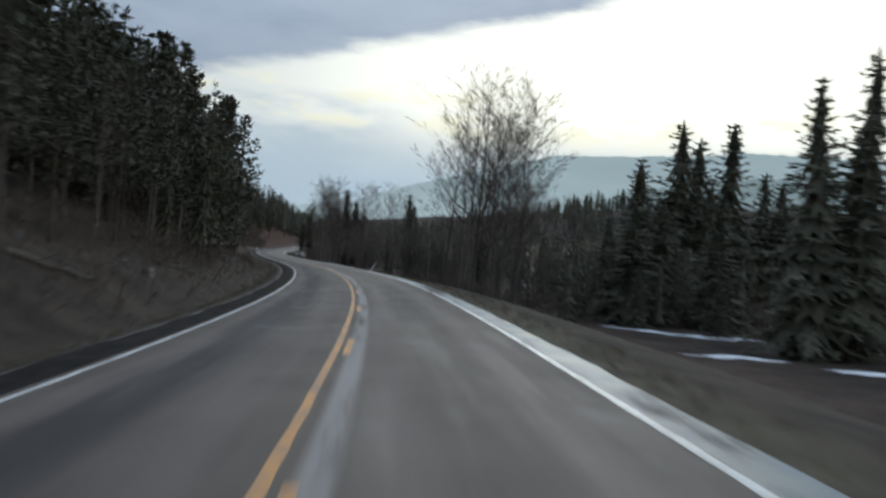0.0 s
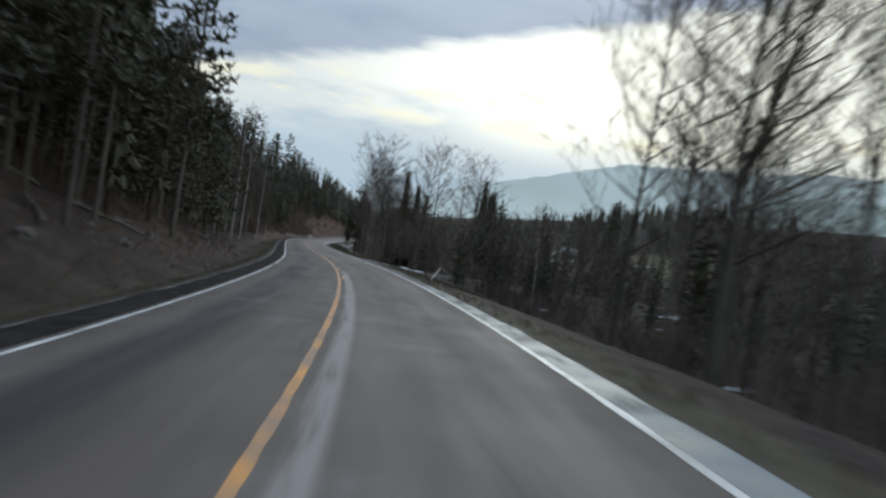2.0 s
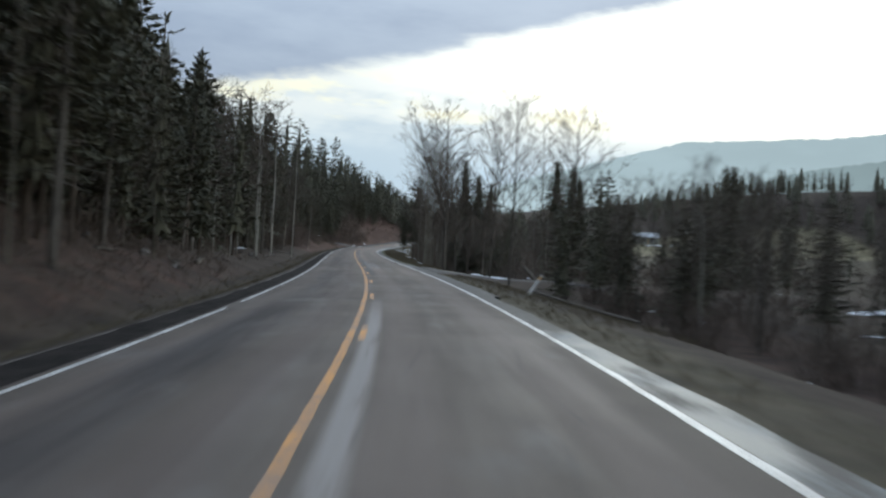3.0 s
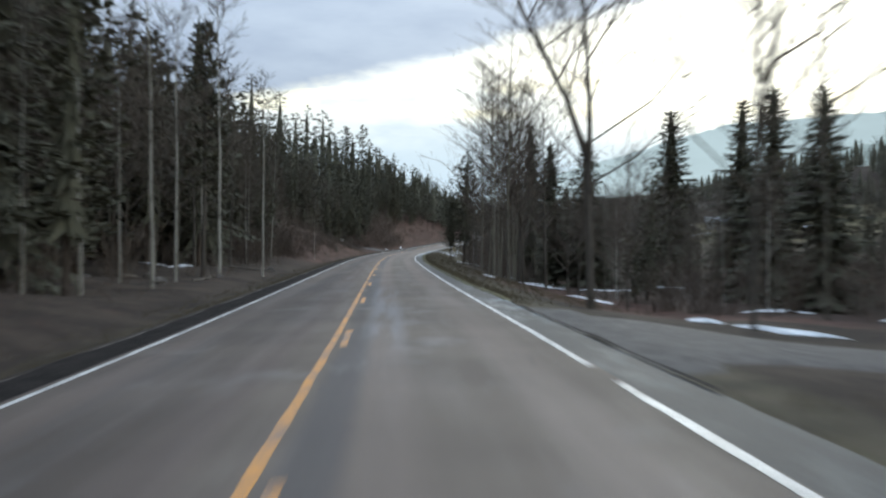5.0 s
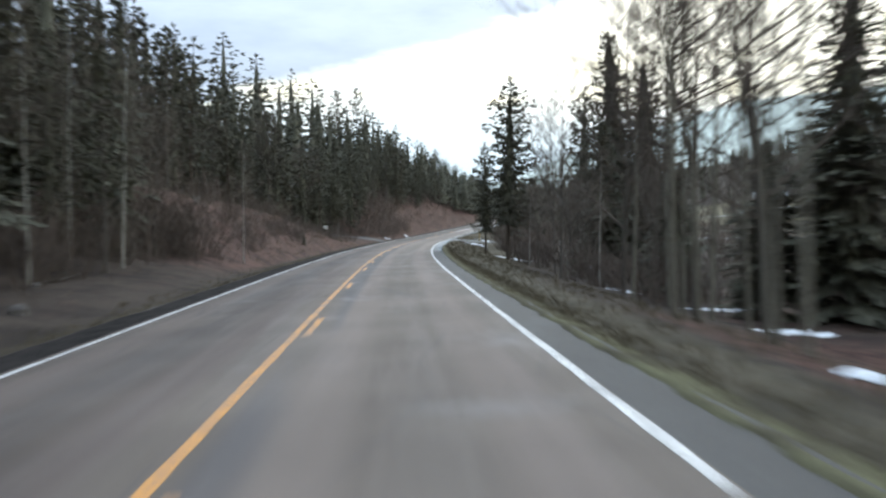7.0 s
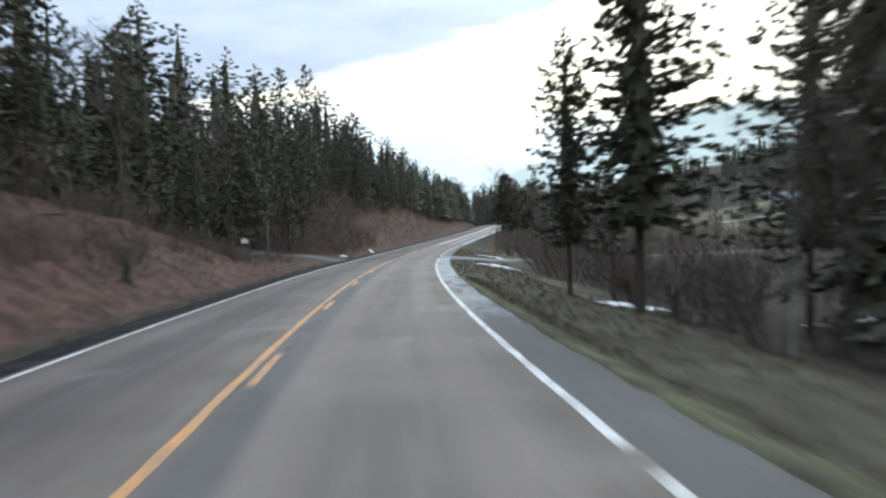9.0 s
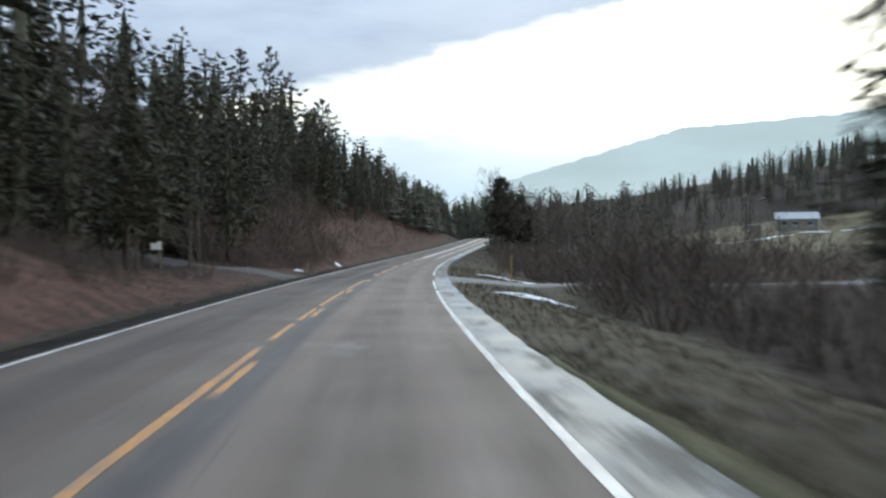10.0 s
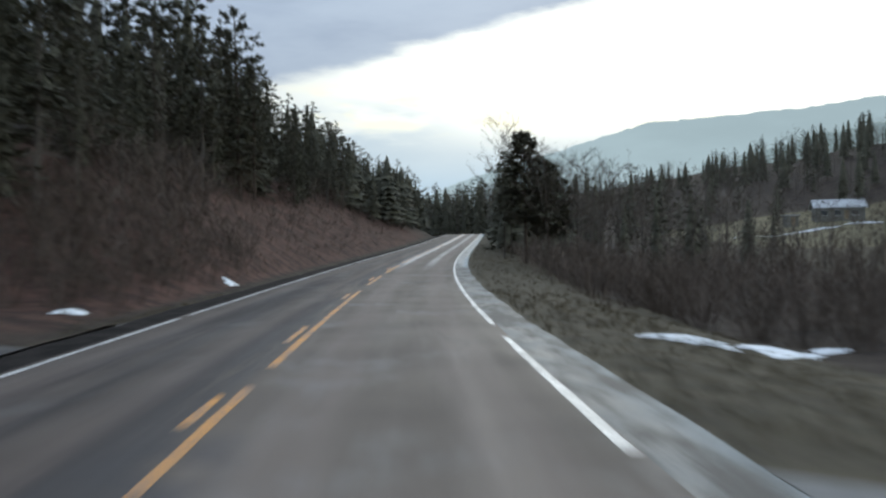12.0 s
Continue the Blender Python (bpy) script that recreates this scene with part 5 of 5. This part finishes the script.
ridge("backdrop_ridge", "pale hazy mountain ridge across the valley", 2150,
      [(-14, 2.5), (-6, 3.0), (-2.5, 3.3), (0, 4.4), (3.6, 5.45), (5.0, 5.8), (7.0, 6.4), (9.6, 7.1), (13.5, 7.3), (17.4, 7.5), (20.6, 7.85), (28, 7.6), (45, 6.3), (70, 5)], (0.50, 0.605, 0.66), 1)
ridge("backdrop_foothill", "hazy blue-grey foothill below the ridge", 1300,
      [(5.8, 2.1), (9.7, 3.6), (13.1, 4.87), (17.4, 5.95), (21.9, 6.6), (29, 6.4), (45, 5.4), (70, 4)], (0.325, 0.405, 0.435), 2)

# ---------------------------------------------------------------- snow, stones, grass


def snow_patch(s, u, length, wide, seed, turn=0.0):
    """A thin lobed sheet of old snow lying on the ground."""
    rng = random.Random(seed)
    sp = Soup()
    ph = [rng.uniform(0, 6.28) for _ in range(5)]
    n_a, n_r = 56, 6
    ct, st = math.cos(turn), math.sin(turn)
    for r in range(n_r + 1):
        q = r / n_r
        for a in range(n_a):
            t = 6.2832 * a / n_a
            lobe = 1 + 0.28 * math.sin(3 * t + ph[0]) + 0.18 * math.sin(5 * t + ph[1]) + 0.13 * math.sin(9 * t + ph[2]) + 0.09 * math.sin(15 * t + ph[3])
            ds, du = length / 2 * q * lobe * math.cos(t), wide / 2 * q * lobe * math.sin(t)
            ps, pu = s + ds * ct - du * st, u + ds * st + du * ct
            x, y = plan(ps, pu)
            sp.v.append((float(x), float(y), float(ground_z(ps, pu)) + 0.015 + (0.035 + 0.05 * (1 - q * q)) * (1 - q ** 6) + 0.012 * math.sin(7 * t + 9 * q + ph[4])))
    for r in range(n_r):
        for a in range(n_a):
            b = (a + 1) % n_a
            sp.f.append((r * n_a + a, r * n_a + b, (r + 1) * n_a + b, (r + 1) * n_a + a))
    return tagged(new("snow_patch", sp.mesh("snow_patch", snow_mat, True)), "patch of old melting snow on brown ground", "snow", "snow patches")


for k, (s, u, length, wide, turn) in enumerate([
        (71.3, 25.2, 9.5, 1.5, 2.0), (52.4, 20.6, 4.6, 1.2, 1.9), (49, 27, 5, 1.3, 1.6), (103.7, 18.5, 1.7, .6, 1.2), (119.8, 15.3, 1.6, .7, 1.0), (126.2, 15, 1.2, .6, 1.2), (120.7, 25.5, 2.6, .8, 1.3), (129.8, 29.6, 3.4, 1.4, 1.3), (201, 63, 16, 8, 1.4), (206, 78, 14, 6, 1.3), (144.2, 9.7, 2.6, .6, 2.55), (146, 8.4, .9, .5, 1),
        (100, 12, 1.6, .7, 0.4), (92, 18, 3, 1, 1.0), (155, 20, 6, 2.2, 1.3), (163, 17, 3, 1, 1.1)] + [ (200.5, 18.3, 4.6, 1.0, 1.2), (172.4, 11.2, 4.4, .8, .62), (200.4, 13.0, 6.6, 1.0, 0.64), (183, 6.9, 1.3, .5, .4), (212, 14.5, 3, 1, 1.2), (207, 24, 3.6, 1.0, 1.3), (258.5, 10.2, 6.5, 0.9, 0.5), (258, 18, 4, 1.3, 1.0),
        (286.6, 7.1, 4.2, 2.3, 3.0), (317.4, 7.6, 4.4, 1.1, 0.53), (320.8, 10.6, 5.6, 1.3, 0.56), (325.5, 13.6, 2.4, .9, 0.6), (323.4, -7.1, 1.3, 0.5, 0.2), (341, -6.4, 1.4, .6, 0.0),
        (192, -13, 4, 1.2, 0.1), (197, -16, 4, 1.6, 0.1)] + [ (173, -15, 2, 1, 0), (505, 60, 14, 2.2, 1.35), (512, 74, 16, 2.2, 1.2), (520, 92, 20, 2.4, 1.3), (516, 112, 24, 2.6, 1.2), (222, 12.5, 2, .8, 1)]):
    snow_patch(s, u, length, wide, 300 + k, turn)


def stone_mesh(seed, mat):
    rng = random.Random(seed)
    bm = bmesh.new()
    bmesh.ops.create_icosphere(bm, subdivisions=2, radius=0.5)
    ph = [rng.uniform(0, 6) for _ in range(6)]
    for v in bm.verts:
        c = v.co
        k = 1 + 0.25 * math.sin(4 * c.x + ph[0]) + 0.2 * math.sin(5 * c.y + ph[1]) + 0.2 * math.sin(6 * c.z + ph[2])
        v.co = Vector((c.x * 1.25 * k, c.y * k, c.z * 0.7 * k))
    return bm_mesh("boulder", bm, mat)


stone_mat = surface("lichened_rock", ((0.09, 0.082, 0.075), (0.19, 0.175, 0.16)), 0.9, bump=0.6, bump_scale=9)
stones = [stone_mesh(400 + k, stone_mat) for k in range(3)]
rng = random.Random(21)
for k in range(46):
    s = rng.uniform(18, 135) if k < 34 else rng.uniform(150, 225)
    u = -rng.uniform(7.5, 13.5)
    size = rng.uniform(0.2, 0.6)
    ob = tagged(new("boulder", stones[k % 3]), "weathered grey rock half sunk in the leaf litter", "rock", "rocks on the bank")
    ob.matrix_basis = Matrix.LocRotScale(place(s, u, 0.05 * size), Euler((rng.uniform(-.3, .3), rng.uniform(-.3, .3), rng.uniform(0, 6))), (size, size, size))


def log_mesh(seed, length, r, mat):
    rng = random.Random(seed)
    sp = Soup()
    pts = [Vector((length * (k / 6 - 0.5), rng.uniform(-.06, .06), r * 0.8 + rng.uniform(-.03, .05))) for k in range(7)]
    sp.tube(pts, [r * (1 - 0.08 * k) for k in range(7)], 8)
    sp.f.append(tuple(range(7, -1, -1)))
    stubs = []
    for k in range(3):
        o, a = pts[rng.randrange(1, 6)], rng.uniform(-0.5, 3.6)
        stub = Soup()
        stub.tube([o, o + Vector((rng.uniform(-.3, .3), math.cos(a), math.sin(a))) * rng.uniform(0.3, 0.8)], [0.03, 0.008], 4)
        stubs.append(stub.mesh("branch_stub", mat))
    return sp.mesh("fallen_log", mat), stubs


for k in range(30):
    s = (rng.uniform(22, 130) if k < 20 else rng.uniform(150, 222)) if k < 27 else rng.uniform(236, 280)
    u = -rng.uniform(8, 15) if k < 27 else -rng.uniform(12, 16)
    log_me, stub_mes = log_mesh(500 + k, rng.uniform(2.0, 5.0), rng.uniform(0.07, 0.14), grey_bark)
    ob = tagged(new("fallen_log", log_me), "bleached fallen log lying on the slope", "log", "fallen logs")
    for stub_me in stub_mes:
        part("branch_stub", stub_me, grey_bark, ob)
    p, a = place(s, u), rng.uniform(-0.7, 0.7) + 1.5
    d = Vector((math.cos(a), math.sin(a), 0))
    q = Vector((p.x + d.x, p.y + d.y, p.z))
    rise = float(ground_z(s + d.y, u + d.x)) - p.z
    ob.matrix_basis = Matrix.LocRotScale(p + Vector((0, 0, 0.02)), Euler((0, -math.atan(rise), a)), None)

# dry grass along both verges and on the open slopes
rng = random.Random(33)
blades = Soup()


def tufts(count, s0, s1, u0, u1, tall):
    for _ in range(count):
        s, u = rng.uniform(s0, s1), rng.uniform(u0, u1)
        if (132 < s < 148 or 294 < s < 304) and 0 < u < 9:
            continue
        if 308 < s < 319 and u < 0:
            continue
        p = place(s, u)
        for _ in range(3):
            a = rng.uniform(0, 6.28)
            blades.blade(p + Vector((rng.uniform(-.08, .08), rng.uniform(-.08, .08), -0.02)), Vector((0.5 * math.cos(a), 0.5 * math.sin(a), 1)).normalized(), tall * rng.uniform(0.5, 1.2), 0.010, Vector((math.sin(a), math.cos(a), 0)), 0)


tufts(6000, 95, 330, 4.15, 8.0, 0.20)
tufts(5000, 152, 262, 3.95, 4.9, 0.12)
tufts(700, 0, 95, 4.15, 5.2, 0.18)
tufts(3500, 5, 330, -4.3, -6.5, 0.18)
tufts(5500, 232, 420, 4.3, 12.0, 0.15)
tufts(2500, 230, 290, -6.5, -15.0, 0.22)
tufts(1500, 335, 440, -6.5, -16.0, 0.25)
tagged(new("grass", blades.mesh("grass", grass_mat)), "dry straw-coloured roadside grass", "grass", kind="stuff")


# ---------------------------------------------------------------- small things
def box_bm(sx, sy, sz, at=(0, 0, 0), bevel=0.0):
    bm = bmesh.new()
    bmesh.ops.create_cube(bm, size=1.0)
    bmesh.ops.scale(bm, vec=(sx, sy, sz), verts=bm.verts)
    bmesh.ops.translate(bm, vec=at, verts=bm.verts)
    if bevel:
        bmesh.ops.bevel(bm, geom=bm.edges[:], offset=bevel, segments=2, affect="EDGES")
    return bm


weathered = surface("weathered_wood", ((0.20, 0.15, 0.10), (0.30, 0.24, 0.17)), 0.85, bump=0.4, bump_scale=14)
white_board = surface("white_painted_board", ((0.66, 0.66, 0.64), (0.76, 0.76, 0.74)), 0.6)
reflector = surface("amber_reflector", ((0.60, 0.30, 0.05), (0.66, 0.34, 0.06)), 0.25)
house_wall = surface("pale_siding", ((0.15, 0.15, 0.14), (0.21, 0.21, 0.19)), 0.8)
roof_mat = surface("snow_dusted_roof", ((0.34, 0.36, 0.38), (0.50, 0.52, 0.54)), 0.7)
dark_glass = surface("dark_window_glass", ((0.03, 0.035, 0.04), (0.05, 0.055, 0.06)), 0.1, 0.5)


def facing(s):
    return float(np.interp(s, SS, s_psi))


def marker_post(s, u, h, tilt, color, label, shiny=True):
    """A flat roadside marker with a reflector."""
    post = tagged(new("marker_post"), label, "post", "roadside markers")
    post.matrix_basis = Matrix.LocRotScale(place(s, u), Euler((0, tilt, facing(s))), None)
    part("post_blade", box_bm(0.10, 0.03, h + 0.25, (0, 0, h / 2 - 0.12), 0.008), color, post)
    if shiny:
        part("reflector", box_bm(0.07, 0.012, 0.16, (0, -0.022, h - 0.14), 0.004), reflector, post, "small amber reflector")


marker_post(113.2, 6.4, 0.95, 0.55, white_board, "white roadside marker leaning beside the ditch")
marker_post(299.6, 7.3, 1.45, 0.02, surface("ochre_post", ((0.24, 0.16, 0.055), (0.32, 0.22, 0.08)), 0.8), "ochre wooden marker post at the driveway", False)
pole = Soup()
pole.tube([Vector((-4.2, 0, 0.12)), Vector((0, 0.05, 0.10)), Vector((4.0, 0, 0.16))], [0.07, 0.06, 0.05], 8)
lying = tagged(new("fallen_pole", pole.mesh("fallen_pole", grey_bark)), "long bleached pole lying along the verge", "log")
a0, a1 = place(108.5, 9.6, 0.05), place(117, 7.0, 0.05)
lying.matrix_basis = Matrix.LocRotScale((a0 + a1) / 2, (a1 - a0).to_track_quat("X", "Z"), ((a1 - a0).length / 8.2, 1, 1))

sign = tagged(new("sign_board"), "blank white board on two wooden posts by the driveway", "sign")
sign.matrix_basis = Matrix.LocRotScale(place(308.6, -13.5), Euler((0, 0, facing(308) + 0.25)), None)
part("board", box_bm(0.62, 0.04, 0.50, (0, -0.05, 1.28), 0.01), white_board, sign)
for x in (-0.3, 0.3):
    part("post", box_bm(0.08, 0.08, 1.8, (x * 0.75, 0.01, 0.68), 0.01), weathered, sign)

house = tagged(new("house"), "pale single-storey house with a snow-dusted roof above the meadow", "house")
house.matrix_basis = Matrix.LocRotScale(place(527, 86, 0.0), Euler((0, 0, -0.2)), None)
part("wall", box_bm(10.5, 7.0, 4.2, (0, 0, 0.7)), house_wall, house)
roof = bmesh.new()
rv = [roof.verts.new(c) for c in ((-5.8, -4.1, 2.6), (5.8, -4.1, 2.6), (5.8, 0, 4.5), (-5.8, 0, 4.5), (-5.8, 4.1, 2.6), (5.8, 4.1, 2.6),
                                  (-5.8, -4.1, 2.8), (5.8, -4.1, 2.8), (5.8, 0, 4.75), (-5.8, 0, 4.75), (-5.8, 4.1, 2.8), (5.8, 4.1, 2.8))]
for f in ((0, 1, 2, 3), (3, 2, 5, 4), (7, 6, 9, 8), (8, 9, 10, 11), (0, 6, 7, 1), (4, 5, 11, 10), (0, 3, 9, 6), (3, 4, 10, 9), (1, 7, 8, 2), (2, 8, 11, 5)):
    roof.faces.new([rv[i] for i in f])
roof_ob = part("roof", roof, roof_mat, house)
part("chimney", box_bm(0.7, 0.7, 1.9, (2.6, 0.6, 4.9)), stone_mat, roof_ob, "grey stone chimney")
for x in (-3.4, -0.6, 3.2):
    pane = part("window", box_bm(1.3, 0.10, 1.1, (x, -3.52, 1.6)), dark_glass, house)
    part("window_frame", box_bm(1.5, 0.06, 0.10, (x, -3.56, 2.2)), white_board, pane)
    part("sill", box_bm(1.5, 0.12, 0.08, (x, -3.58, 1.02)), white_board, pane)
part("door", box_bm(0.95, 0.10, 2.05, (1.3, -3.52, 1.05)), weathered, house)
shed = tagged(new("shed"), "small pale shed with a white roof beside the house", "shed")
shed.matrix_basis = Matrix.LocRotScale(place(522, 73), Euler((0, 0, 0.1)), None)
part("wall", box_bm(2.6, 2.6, 3.2, (0, 0, 0.7)), house_wall, shed)
part("roof", box_bm(3.2, 3.2, 0.25, (0, 0, 2.43), 0.05), roof_mat, shed)
part("door", box_bm(0.9, 0.08, 1.9, (0, -1.32, 1.0)), weathered, shed)

tagged(plant("spruce0", 256.5, -7.4, 1.1, rng, 1.1), "small young spruce alone on the red bank", "tree", WOODS)

slab = Soup()
slab.tube([Vector((0, 0, -0.2)), Vector((-0.35, 0.1, 0.3)), Vector((-0.75, 0.2, 0.72)), Vector((-1.05, 0.3, 0.95))], [0.17, 0.15, 0.12, 0.03], 7)
snag = tagged(new("broken_trunk", slab.mesh("broken_trunk", grey_bark)), "bleached broken trunk leaning beside the driveway", "log")
snag.matrix_basis = Matrix.LocRotScale(place(141.5, 11.9), Euler((0, 0, facing(141))), None)
